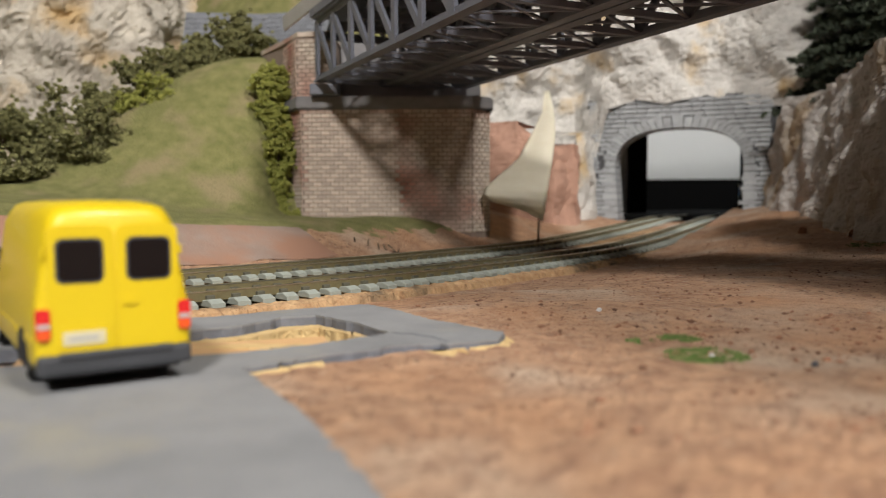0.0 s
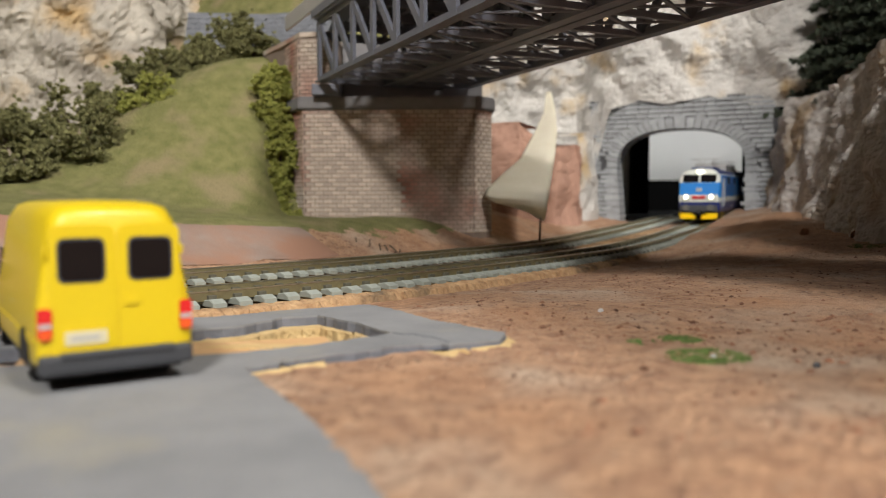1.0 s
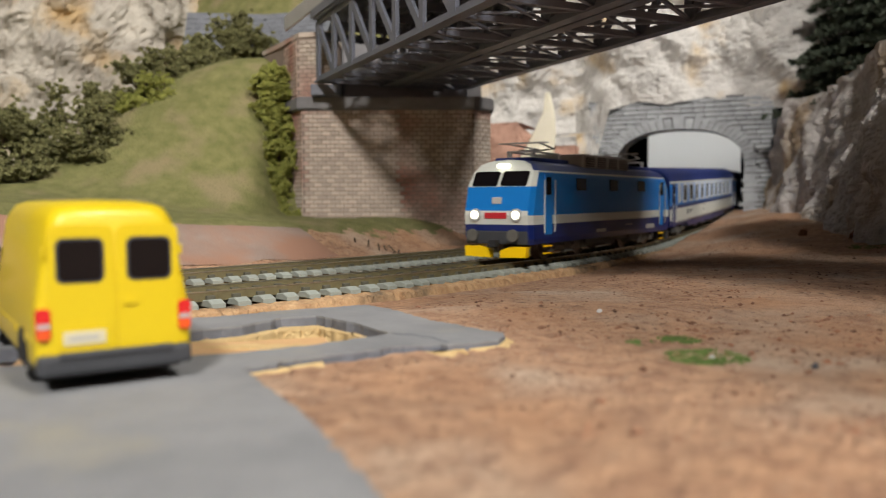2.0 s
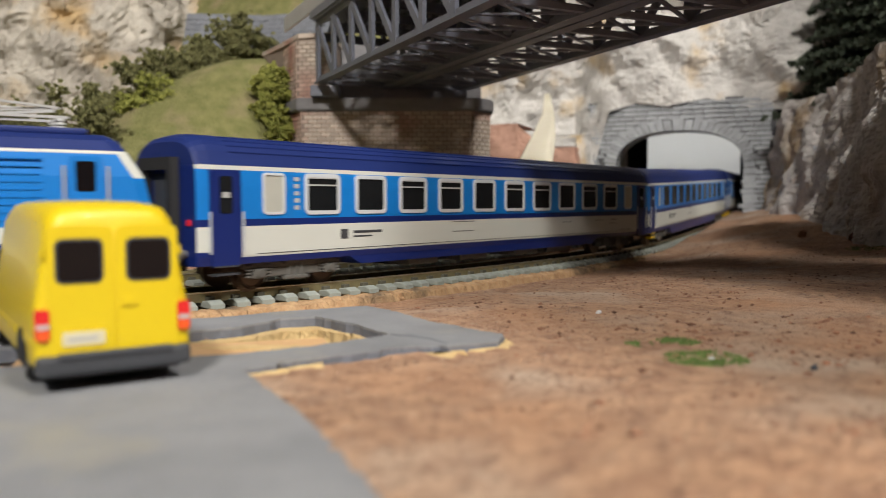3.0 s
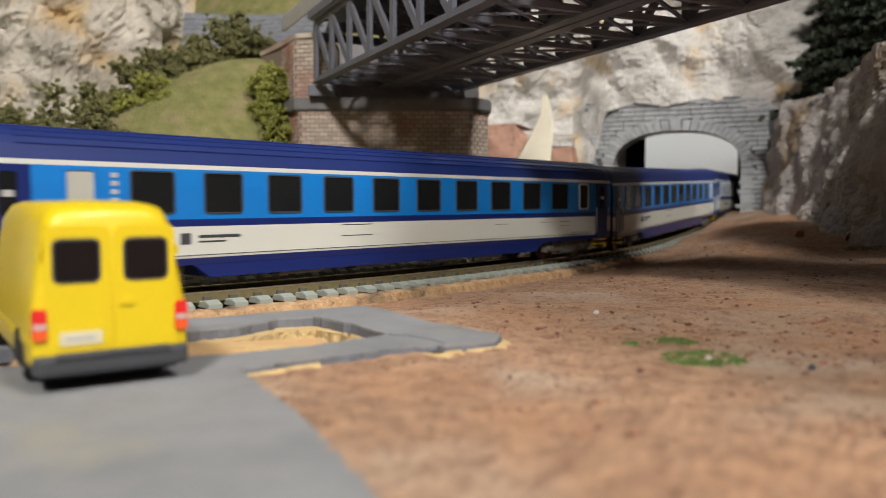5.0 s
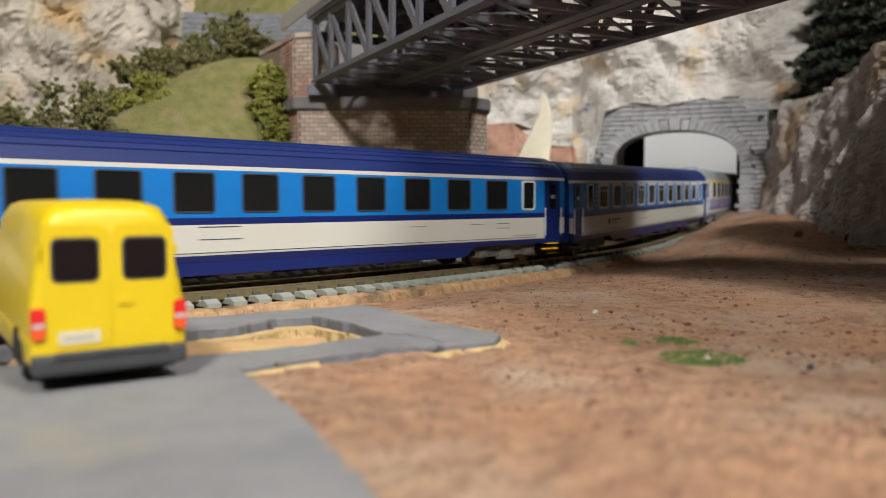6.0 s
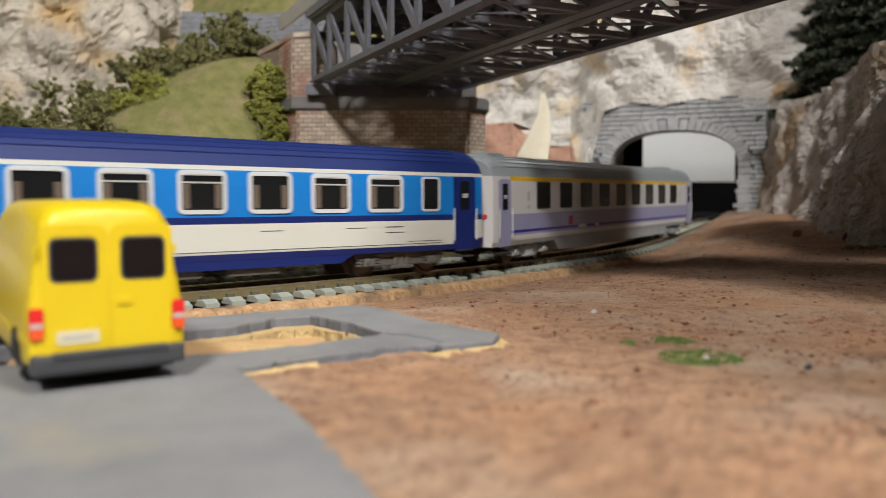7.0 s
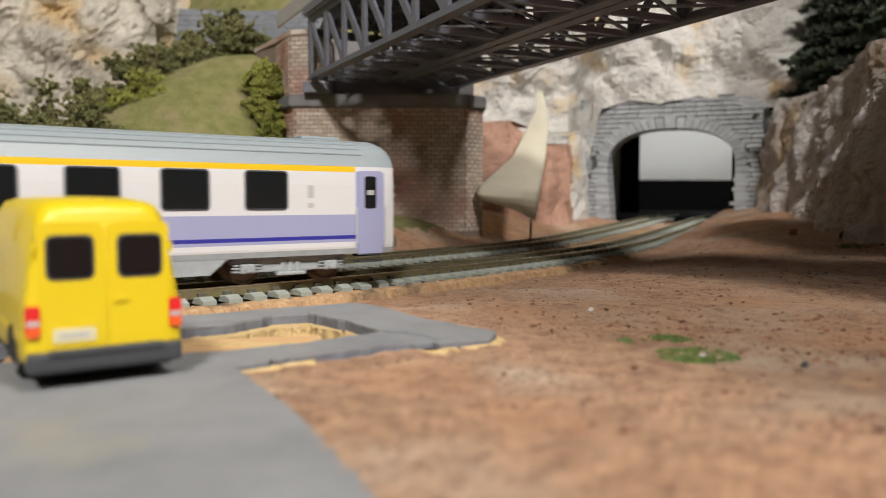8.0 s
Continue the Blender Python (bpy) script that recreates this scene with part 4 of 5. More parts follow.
def make_loco():
    th = thing("locomotive", "blue, white and navy electric locomotive with lit headlamps", "locomotive")
    half = 16.9
    # hull: a side outline drawn along x, with raked cab fronts
    b = bmesh.new()
    prof = [(half - 0.6, 8.0), (half, 10.5), (half, 20.6), (half, 33.4), (half - 0.9, 39.6), (half - 3.4, 42.8), (half - 8.5, 44.6), (0, 45.2)]
    ends = {8.0: 92.0, 10.5: 92.5, 20.6: 93.5, 33.4: 90.5, 39.6: 86.6, 42.8: 84.6, 44.6: 82.5, 45.2: 81.0}
    full = prof + [(-y, z) for y, z in prof[-2::-1]]
    rings = []
    for k, sgn in ((1.0, -1), (0.93, -1), (0.93, 1), (1.0, 1)):
        ring = []
        for y, z in full:
            x = sgn * (ends[z] if k == 1.0 else ends[z] - 3.0)
            yy = y * (0.93 if k == 1.0 else 1.0)
            ring.append(b.verts.new((x, yy, z)))
        rings.append(ring)
    n = len(full)
    for p, q in zip(rings, rings[1:]):
        for i in range(n):
            b.faces.new((p[i], p[(i + 1) % n], q[(i + 1) % n], q[i]))
    b.faces.new(rings[0])
    b.faces.new(rings[-1])
    bmesh.ops.recalc_face_normals(b, faces=b.faces)
    for z in (16.6, 20.6, 22.6, 33.0, 39.2, 40.0):
        bmesh.ops.bisect_plane(b, geom=b.verts[:] + b.edges[:] + b.faces[:], plane_co=(0, 0, z), plane_no=(0, 0, 1))
    for f in b.faces:
        c = f.calc_center_median()
        front = abs(f.normal.x) > 0.6
        if front:
            k = 2 if c.z > 33.0 else 0 if c.z > 22.6 else 2 if c.z > 16.6 else 1
        else:
            k = 3 if c.z > 40.0 else 2 if c.z > 39.2 else 0 if c.z > 20.6 else 2 if c.z > 16.6 else 1
            if abs(c.x) > 84 and c.z > 33.0 and c.z < 40:
                k = 2
        f.material_index = k
    part("body", b, [BLUE, NAVY, WHITE, NAVYROOF], th)
    for sd in (1, -1):
        # corrugations of the side
        each("corrugation", [(-66, 66, sd * half - 0.22, sd * half + 0.22, 22.2 + i * 1.9, 22.55 + i * 1.9) for i in range(9)], BLUE, th)
        for x in (-41, 0, 41):
            b = plate(x - 5.6, x + 5.6, 31.5, 37.3, half - 0.2, half + 0.32, 0.8)
            if sd < 0:
                bmesh.ops.rotate(b, verts=b.verts, cent=(x, 0, 0), matrix=Matrix.Rotation(math.pi, 3, "Z"))
            part("side_window", b, VANGLASS, th)
        for x in (-76, 76):
            b = plate(x - 3.6, x + 3.6, 12, 38.5, half - 0.2, half + 0.14, 0.6)
            if sd < 0:
                bmesh.ops.rotate(b, verts=b.verts, cent=(x, 0, 0), matrix=Matrix.Rotation(math.pi, 3, "Z"))
            d = part("cab_door", b, BLUE, th)
            b = plate(x - 2.4, x + 2.4, 29.5, 37.2, half + 0.1, half + 0.26, 0.6)
            if sd < 0:
                bmesh.ops.rotate(b, verts=b.verts, cent=(x, 0, 0), matrix=Matrix.Rotation(math.pi, 3, "Z"))
            part("pane", b, VANGLASS, d)
            for k in (-5.2, 5.2):
                b = bmesh.new()
                tube(b, (x + k, sd * (half + 0.8), 13), (x + k, sd * (half + 0.8), 36), 0.35, None, 6)
                part("handrail", b, LIGHTGREY, d)
            each("step", ((x - 3, x + 3, sd * (half - 1), sd * (half + 0.5), 6.6, 7.2), (x - 3, x + 3, sd * (half - 1), sd * (half + 0.5), 3.4, 4.0)), YELLOWPAINT, d)
        each("lettering", ((-64, -50, sd * half - 0.1, sd * half + 0.08, 10.5, 13), (10, 22, sd * half - 0.1, sd * half + 0.08, 11, 12.6), (-28, -18, sd * half - 0.1, sd * half + 0.08, 13.5, 14)), LIGHTGREY, th)
    for out in (1, -1):
        # cab front: windscreens, headlamps, buffers, plough
        rake = math.degrees(math.atan2(90.5 - 86.6, 6.2))
        base = Matrix.Translation((out * 88.6, 0, 36.4)) @ Matrix.Rotation(0 if out > 0 else math.pi, 4, "Z") @ Matrix.Rotation(radians(-rake), 4, "Y")
        for y in (-7.2, 7.2):
            b = bmesh.new()
            prism(b, rounded(12.8, 7.4, 1.0), -0.3, 0.55, Matrix(((0, 0, 1, 0), (1, 0, 0, y), (0, 1, 0, 0), (0, 0, 0, 1))))
            bmesh.ops.transform(b, verts=b.verts, matrix=base)
            part("windscreen", b, VANGLASS, th)
        for y in (-10.2, 10.2):
            b = bmesh.new()
            tube(b, (out * 92.0, y, 20.8), (out * 94.2, y, 20.8), 2.9, 2.7, 20)
            h = part("headlamp_ring", b, LIGHTGREY, th)
            b = bmesh.new()
            tube(b, (out * 93.6, y, 20.8), (out * 94.5, y, 20.8), 1.9, 1.7, 20)
            part("headlamp", b, HEADLIGHT if out > 0 else LIGHTGREY, h)
        b = boxes((min(out * 85.2, out * 87.2), max(out * 85.2, out * 87.2), -2.8, 2.8, 41.3, 43.2), bevel=0.6)
        part("top_lamp", b, HEADLIGHT if out > 0 else LIGHTGREY, th)
        b = boxes((min(out * 92.6, out * 93.8), max(out * 92.6, out * 93.8), -5.5, 5.5, 19.2, 21.8), bevel=0.3)
        part("front_panel", b, REDPAINT, th)
        b = boxes((min(out * 91, out * 92.8), max(out * 91, out * 92.8), -2.4, 2.4, 25.5, 28.5), bevel=0.5)
        part("badge", b, LIGHTGREY, th)
        b = boxes((min(out * 86, out * 93), max(out * 86, out * 93), -15.5, 15.5, 8.0, 14.0), bevel=0.8)
        part("buffer_beam", b, DARKPLASTIC, th)
        buffers(th, out * 93, out, BOGIE)
        b = bmesh.new()
        for sd in (1, -1):
            prism(b, [(2.5, 2.2), (15, 2.6), (15.5, 7.2), (7.5, 7.2), (2.5, 5.2)], 0, 1, Matrix(((0, 0, 3.0 * out, out * 91), (sd, 0, 0, 0), (0, 1, 0, 0), (0, 0, 0, 1))))
        part("plough", b, YELLOWPAINT if out > 0 else DARKPLASTIC, th)
        b = boxes((min(out * 93, out * 97), max(out * 93, out * 97), -1.8, 1.8, 7, 10), bevel=0.4)
        part("coupler", b, TYRE, th)
    # roof: louvred hood, pantographs, insulators
    b = bmesh.new()
    for x0, x1 in ((-30, 30),):
        box(b, x0, x1, -13.4, 13.4, 39.8, 49.6, bevel=1.2)
    hood = part("roof_hood", b, LIGHTGREY, th)
    for sd in (1, -1):
        for k in range(4):
            b = bmesh.new()
            x = -22.5 + k * 15
            box(b, x - 5.8, x + 5.8, sd * 13.2 - 0.3, sd * 13.2 + 0.3, 42.6, 48.4)
            g = part("louvre_recess", b, TYRE, hood)
            b = bmesh.new()
            for j in range(5):
                z = 43.0 + j * 1.15
                box(b, x - 5.8, x + 5.8, sd * 13.2 - 0.6, sd * 13.2 + 0.6, z, z + 0.45)
            part("louvre", b, LIGHTGREY, hood)
    for x in (-58, 58):
        b = bmesh.new()
        box(b, x - 20, x + 20, -9, 9, 44.4, 46.2, bevel=0.6)
        part("roof_plinth", b, NAVYROOF, th)
        b = bmesh.new()
        for y in (-6, 6):
            bar(b, (x - 16, y, 49), (x + 14, y, 49), 0.7, 0.7)
            bar(b, (x + 14, y, 49), (x - 14, y * 0.7, 51.6), 0.7, 0.7)
            bar(b, (x - 14, y * 0.7, 51.6), (x + 10, y * 1.4, 53.0), 0.6, 0.6)
        for xx in (x - 14, x + 12):
            bar(b, (xx, -7, 49), (xx, 7, 49), 0.7, 0.7)
        for dx in (-1.6, 1.6):
            bar(b, (x + 10 + dx, -12, 53.2), (x + 10 + dx, 12, 53.2), 0.7, 0.5)
        part("pantograph", b, LIGHTGREY, th)
        for dx in (-14, 12):
            for y in (-6, 6):
                b = bmesh.new()
                for j in range(3):
                    tube(b, (x + dx, y, 46 + j), (x + dx, y, 46.7 + j), 1.3, 1.0, 10)
                tube(b, (x + dx, y, 45.8), (x + dx, y, 49), 0.7, None, 8)
                part("insulator", b, LIGHTGREY, th)
    b = boxes((-30, 30, -9, 9, 3.0, 8.5), (-42, 42, -13.5, 13.5, 5.5, 9), bevel=0.7)
    part("underframe_box", b, BOGIE, th)
    for x in (48, -48):
        bogie(th, x, 36.8, WHEEL_LOCO, 6.9, BOGIE, True)
    return th


TRAIN = [
    make_loco(),
    coach("blue, navy and white passenger coach with silver-framed windows", "blue", "framed", ("frosted", "frosted"), False),
    coach("blue, navy and white passenger coach with dark flush windows", "blue", "plain", ("bare", "bare")),
    coach("blue, navy and white passenger coach with dark flush windows", "blue", "plain", ("bare", "dark")),
    coach("blue, navy and white passenger coach with dark flush windows", "blue", "plain", ("dark", "dark")),
    coach("blue, navy and white passenger coach with curtained silver-framed windows", "blue", "framed", ("dark", "dark")),
    coach("white and lilac passenger coach with a grey roof and yellow stripe", "grey", "wide", ("dark", "dark")),
]

# ---- van ----


def make_van():
    th = thing("van", "bright yellow toy delivery van parked on the grey road", "van", place(-48.8, 117.2, -0.9, -35.0))
    # hull: cross-sections from the tail (x = 0) to the nose, each (x, half width low, half width high, sill, waist, roof)
    secs = [(0.0, 10.5, 7.5, 3.6, 11.0, 25.6), (0.7, 11.0, 8.1, 3.2, 11.0, 26.7), (2.6, 11.1, 8.6, 3.0, 12.0, 27.4), (16, 11.1, 9.2, 3.0, 12.0, 27.9), (38, 11.1, 9.2, 3.0, 12.0, 27.8),
            (45, 11.1, 9.0, 3.0, 12.0, 26.6), (53, 10.8, 8.6, 3.0, 12.0, 15.5), (61, 9.8, 8.6, 3.0, 9.5, 11.5), (63, 9.0, 8.0, 3.6, 8.5, 9.8)]
    b = bmesh.new()
    rings = []
    for x, lo, hi, sill, waist, roof in secs:
        half = [(lo - 0.5, sill), (lo, sill + 1.6), (lo, waist), (hi + (lo - hi) * 0.18, roof - (roof - waist) * 0.16), (hi - 0.8, roof - (roof - waist) * 0.05), (hi - 2.6, roof - 0.15), (0, roof)]
        rings.append([b.verts.new((x, y, z)) for y, z in half + [(-y, z) for y, z in half[-2::-1]]])
    n = len(rings[0])
    for p, q in zip(rings, rings[1:]):
        for i in range(n):
            b.faces.new((p[i], p[(i + 1) % n], q[(i + 1) % n], q[i]))
    b.faces.new(rings[0])
    b.faces.new(rings[-1])
    bmesh.ops.recalc_face_normals(b, faces=b.faces)
    body = part("body", b, YELLOW, th, smooth=True)
    mod = body.modifiers.new("round", "BEVEL")
    mod.width, mod.segments, mod.limit_method, mod.angle_limit = 0.0007, 3, "ANGLE", radians(40)
    tail = Matrix(((0, 0, -1, 0), (1, 0, 0, 0), (0, 1, 0, 0), (0, 0, 0, 1)))     # paper x -> y, paper y -> z, depth -> -x

    def rear(name, y0, y1, z0, z1, d0, d1, r, mat, parent, label="", lean=0.0):
        bb = bmesh.new()
        prism(bb, rounded(y1 - y0, z1 - z0, r), d0, d1, tail @ Matrix.Translation(((y0 + y1) / 2, (z0 + z1) / 2, 0)))
        return part(name, bb, mat, parent, label)
    for sd in (1, -1):
        lo, hi = sorted((sd * 0.25, sd * 9.2))
        d = rear("rear_door", lo, hi, 4.9, 24.2, -0.2, 0.22, 1.2, YELLOW, th)
        lo, hi = sorted((sd * 1.9, sd * 7.8))
        w = rear("rear_window", lo, hi, 16.1, 22.0, 0.1, 0.42, 0.9, VANGLASS, d, "dark rear window")
        rear("window_seal", lo - 0.35, hi + 0.35, 15.75, 22.35, 0.05, 0.3, 1.1, DARKPLASTIC, d)
        lo, hi = sorted((sd * 9.0, sd * 10.9))
        k = rear("tail_lamp", lo, hi, 7.8, 12.3, -0.5, 0.5, 0.5, REDLAMP, th, "red and orange tail lamp")
        rear("lamp_lens", lo + 0.1, hi - 0.1, 7.9, 9.3, 0.4, 0.62, 0.3, ORANGELAMP, k)
        rear("lamp_band", lo + 0.1, hi - 0.1, 9.5, 10.2, 0.4, 0.60, 0.2, LIGHTGREY, k)
        bb = boxes((0.1, 0.6, sd * 9.4, sd * 9.9, 14.0, 15.6), (0.1, 0.6, sd * 9.4, sd * 9.9, 19.5, 21.0), bevel=0.15)
        part("hinge", bb, YELLOW, d)
    pl = rear("plate_recess", 0.9, 8.0, 6.3, 9.6, 0.1, 0.30, 0.5, YELLOW, th)
    rear("number_plate", 1.6, 7.4, 6.8, 8.8, 0.2, 0.45, 0.3, PLATE, pl, "cream number plate with a plain bar")
    rear("plate_bar", 2.6, 6.6, 7.5, 8.1, 0.4, 0.52, 0.1, LIGHTGREY, pl)
    rear("door_handle", -3.0, -0.9, 12.2, 13.3, 0.1, 0.55, 0.4, YELLOW, th)
    bb = boxes((-0.9, 3.2, -10.9, 10.9, 2.5, 5.6), bevel=0.7)
    bump = part("rear_bumper", bb, DARKPLASTIC, th, "dark grey plastic rear bumper")
    bb = boxes((-1.2, 0.4, -8.0, 8.0, 4.8, 5.8), bevel=0.3)
    part("bumper_step", bb, DARKPLASTIC, bump)
    bb = boxes((2, 60, -10.0, 10.0, 1.6, 3.4), bevel=0.5)
    part("underbody", bb, TYRE, th)
    for sd in (1, -1):
        bb = boxes((18, 44, sd * 10.8, sd * 11.35, 6.8, 8.0), (3, 12, sd * 10.8, sd * 11.35, 6.8, 8.0), bevel=0.25)
        part("rub_strip", bb, YELLOW, th)
        bb = boxes((45, 52, sd * 9.6, sd * 10.4, 13.5, 19), bevel=0.3)
        part("side_window", bb, VANGLASS, th)
        bb = boxes((51, 53, sd * 10.8, sd * 13.4, 12.5, 16), bevel=0.5)
        part("mirror", bb, DARKPLASTIC, th)
        for x in (11.5, 49.5):
            bb = bmesh.new()
            tube(bb, (x, sd * 7.6, 3.7), (x, sd * 10.6, 3.7), 3.7, None, 28)
            bmesh.ops.bevel(bb, geom=[e for e in bb.edges if len(e.link_faces) == 2 and e.calc_face_angle(0) > 1], offset=0.5, segments=2, affect="EDGES")
            wh = part("wheel", bb, TYRE, th)
            bb = bmesh.new()
            tube(bb, (x, sd * 10.3, 3.7), (x, sd * 10.75, 3.7), 2.3, 1.9, 20)
            tube(bb, (x, sd * 10.5, 3.7), (x, sd * 11.0, 3.7), 0.7, 0.5, 10)
            part("rim", bb, SILVER, wh, "silver wheel rim")
            bb = bmesh.new()
            bmesh.ops.create_circle(bb, cap_ends=True, segments=28, radius=4.6, matrix=Matrix.Translation((x, sd * 11.16, 3.9)) @ Matrix.Rotation(radians(90), 4, "X"))
            bmesh.ops.solidify(bb, geom=bb.faces[:], thickness=0.2)
            bmesh.ops.bisect_plane(bb, geom=bb.verts[:] + bb.edges[:] + bb.faces[:], plane_co=(0, 0, 3.0), plane_no=(0, 0, 1), clear_inner=True)
            part("wheel_arch", bb, TYRE, th)
    bb = bmesh.new()
    prism(bb, [(-8.2, 15.6), (8.2, 15.6), (7.6, 25.0), (-7.6, 25.0)], 0, 0.5, Matrix(((0, -0.62, 0.8, 63.2), (1, 0, 0, 0), (0, 1, 0.5, 0), (0, 0, 0, 1))))
    part("windscreen", bb, VANGLASS, th)


make_van()

# ---- the road: a thin slab broken open beside the line ----


def ragged(pts, step, amp, seed):
    """A closed outline with small breaks along its edges."""
    rnd = random.Random(seed)
    out = []
    for (x0, y0), (x1, y1) in zip(pts, pts[1:] + pts[:1]):
        d = math.hypot(x1 - x0, y1 - y0)
        n = max(1, int(d / step)) if d < 120 else 1
        for i in range(n):
            t = i / n
            j = amp if i else amp * 0.3
            out.append((x0 + (x1 - x0) * t + rnd.uniform(-j, j), y0 + (y1 - y0) * t + rnd.uniform(-j, j)))
    return out


def make_road():
    th = thing("road", "grey model road slab with a broken-open edge", "road", kind="structure")
    # the slab in two layers: pale top skin, darker broken edge below
    for name, z0, z1, mat, grow in (("road_top", -1.5, -1.0, ROAD, 0.0), ("road_edge", -4.1, -1.5, ROAD_EDGE, 0.35)):
        b = bmesh.new()
        outer = ragged(ROAD_PLAN, 1.5, 0.38 + grow * 0.7, 4)
        inner = ragged(HOLE_PLAN, 2.2, 0.4 + grow * 0.5, 6)
        vo = [b.verts.new((x, y, z1)) for x, y in outer]
        vi = [b.verts.new((x, y, z1)) for x, y in inner]
        es = [b.edges.new((vs[i], vs[(i + 1) % len(vs)])) for vs in (vo, vi) for i in range(len(vs))]
        bmesh.ops.triangle_fill(b, use_beauty=True, edges=es)
        r = bmesh.ops.extrude_face_region(b, geom=b.faces[:])
        bmesh.ops.translate(b, verts=[v for v in r["geom"] if isinstance(v, bmesh.types.BMVert)], vec=(0, 0, z0 - z1))
        bmesh.ops.recalc_face_normals(b, faces=b.faces)
        for v in b.verts:
            v.co.z += 0.25 * noise.noise(Vector((v.co.x * 0.1, v.co.y * 0.1, 2.0)))
        part(name, b, mat, th)
    # crumbling foam below the slab, round the hole and along the broken edge
    b = bmesh.new()
    rnd = random.Random(9)

    def crumble(pts, z0, z1, inset, thick):
        ps = ragged(pts + [pts[-1]], 1.1, 0.55, 12)[:-1]
        rows = []
        for i, (x, y) in enumerate(ps):
            k = noise.noise(Vector((x * 0.25, y * 0.25, 5.0))) + 0.5 * rnd.uniform(-1, 1)
            rows.append([b.verts.new((x + inset[0] * (0.6 + 0.8 * k), y + inset[1] * (0.6 + 0.8 * k), z1)),
                         b.verts.new((x + inset[0] * (1.5 + 1.6 * k), y + inset[1] * (1.5 + 1.6 * k), z1 - (z1 - z0) * 0.45)),
                         b.verts.new((x + inset[0] * (2.3 + k), y + inset[1] * (2.3 + k), z0)),
                         b.verts.new((x - thick[0], y - thick[1], z0)), b.verts.new((x - thick[0], y - thick[1], z1))])
        for p, q in zip(rows, rows[1:]):
            for j in range(5):
                b.faces.new((p[j], p[(j + 1) % 5], q[(j + 1) % 5], q[j]))
    crumble([(-60, 168), (-54, 170), (-45, 177.5), (-39, 189), (-31, 192), (-25, 186), (-19, 179), (-11, 165)], -7.6, -3.4, (0.8, -1.6), (-1.5, 6))
    crumble([(13.0, 164), (11.8, 157), (7, 154.5), (2, 152.5), (-4, 151)], -4.2, -2.2, (1.2, -2.2), (0, -3))
    crumble([(-22, 140.5), (-28, 135.5), (-33.5, 130.5)], -3.8, -2.0, (0.7, -1.8), (0, -3))
    bmesh.ops.recalc_face_normals(b, faces=b.faces)
    part("foam_edge", b, FOAM, th, "crumbled yellow foam under the slab")
    # Flat dark brown floor that closes the hole.
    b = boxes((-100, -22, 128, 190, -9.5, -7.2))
    part("hole_floor", b, BARK, th)
    b = bmesh.new()
    box(b, -60, 0, -7.5, 3.0, -1.2, 1.2, Matrix.Translation((-25.5, 171.0, -4.6)) @ Matrix.Rotation(radians(18), 4, "Z") @ Matrix.Rotation(radians(3), 4, "X"), bevel=0.3)
    part("wood_strip", b, WOOD, th, "bare wooden batten inside the hole")
    b = bmesh.new()
    run = [(-11, 164.6), (-8.5, 162.2), (-6.5, 162.8), (-4.0, 159.6), (-2.2, 158.9), (-0.8, 155.8), (1.0, 153.0)]
    for p, q in zip(run, run[1:]):
        bar(b, (*p, -1.02), (*q, -1.02), 0.45, 0.3)
    part("crack", b, ROAD_EDGE, th, "dark crack across the slab")


make_road()


def make_back_road():
    b = bmesh.new()
    rows = []
    for i in range(91):
        t = i / 90
        s = -330 + 520 * t
        row = []
        for c in range(13):
            n = 92 + c * (2.6 + 1.6 * (1 - t)) + 2.5 * noise.noise(Vector((i * 0.2, c, 3.0)))
            p, a = on_line(s, n + 10 * (1 - t))
            row.append(b.verts.new((p.x, p.y, ground_z(p.x, p.y) + 0.35)))
        rows.append(row)
    for p, q in zip(rows, rows[1:]):
        for j in range(12):
            b.faces.new((p[j], q[j], q[j + 1], p[j + 1]))
    tagged(part("gravel_path", b, GRAVEL, smooth=True), "greyish gravel path behind the tracks", "path", kind="structure")


GRAVEL = material("grey_gravel", (0.29, 0.225, 0.19), 0.95, (0.21, 0.14, 0.11), 60, 0.8, 0.6, 900, third=(0.30, 0.165, 0.11), third_scale=25, third_low=0.44, third_high=0.6)
make_back_road()

# cork edge of the track bed


def make_bed_edge():
    rnd = random.Random(17)
    b = bmesh.new()
    rows = []
    s = -160.0
    while s < 330:
        k = noise.noise(Vector((s * 0.06, 1.0, 4.0)))
        j = noise.noise(Vector((s * 0.4, 2.0, 4.0)))
        row = []
        for n, z in ((-13.5, -4.5), (-17.5 - 1.2 * j, -4.6 + 0.3 * j), (-19.5 - 2.2 * k - 0.8 * j, -5.2 + 0.5 * j), (-20.8 - 2.5 * k, -8.4), (-26 - 2.5 * k, -8.8)):
            p, a = on_line(s, n, z)
            p += Vector((rnd.uniform(-0.3, 0.3), rnd.uniform(-0.3, 0.3), rnd.uniform(-0.35, 0.35)))
            row.append(b.verts.new(p))
        rows.append(row)
        s += 1.2
    for p, q in zip(rows, rows[1:]):
        for i in range(4):
            b.faces.new((p[i], p[i + 1], q[i + 1], q[i]))
    bmesh.ops.recalc_face_normals(b, faces=b.faces)
    tagged(part("track_bed_edge", b, CORK), "broken cork edge of the track bed", "track bed", kind="structure")


make_bed_edge()

# ---- foliage ----


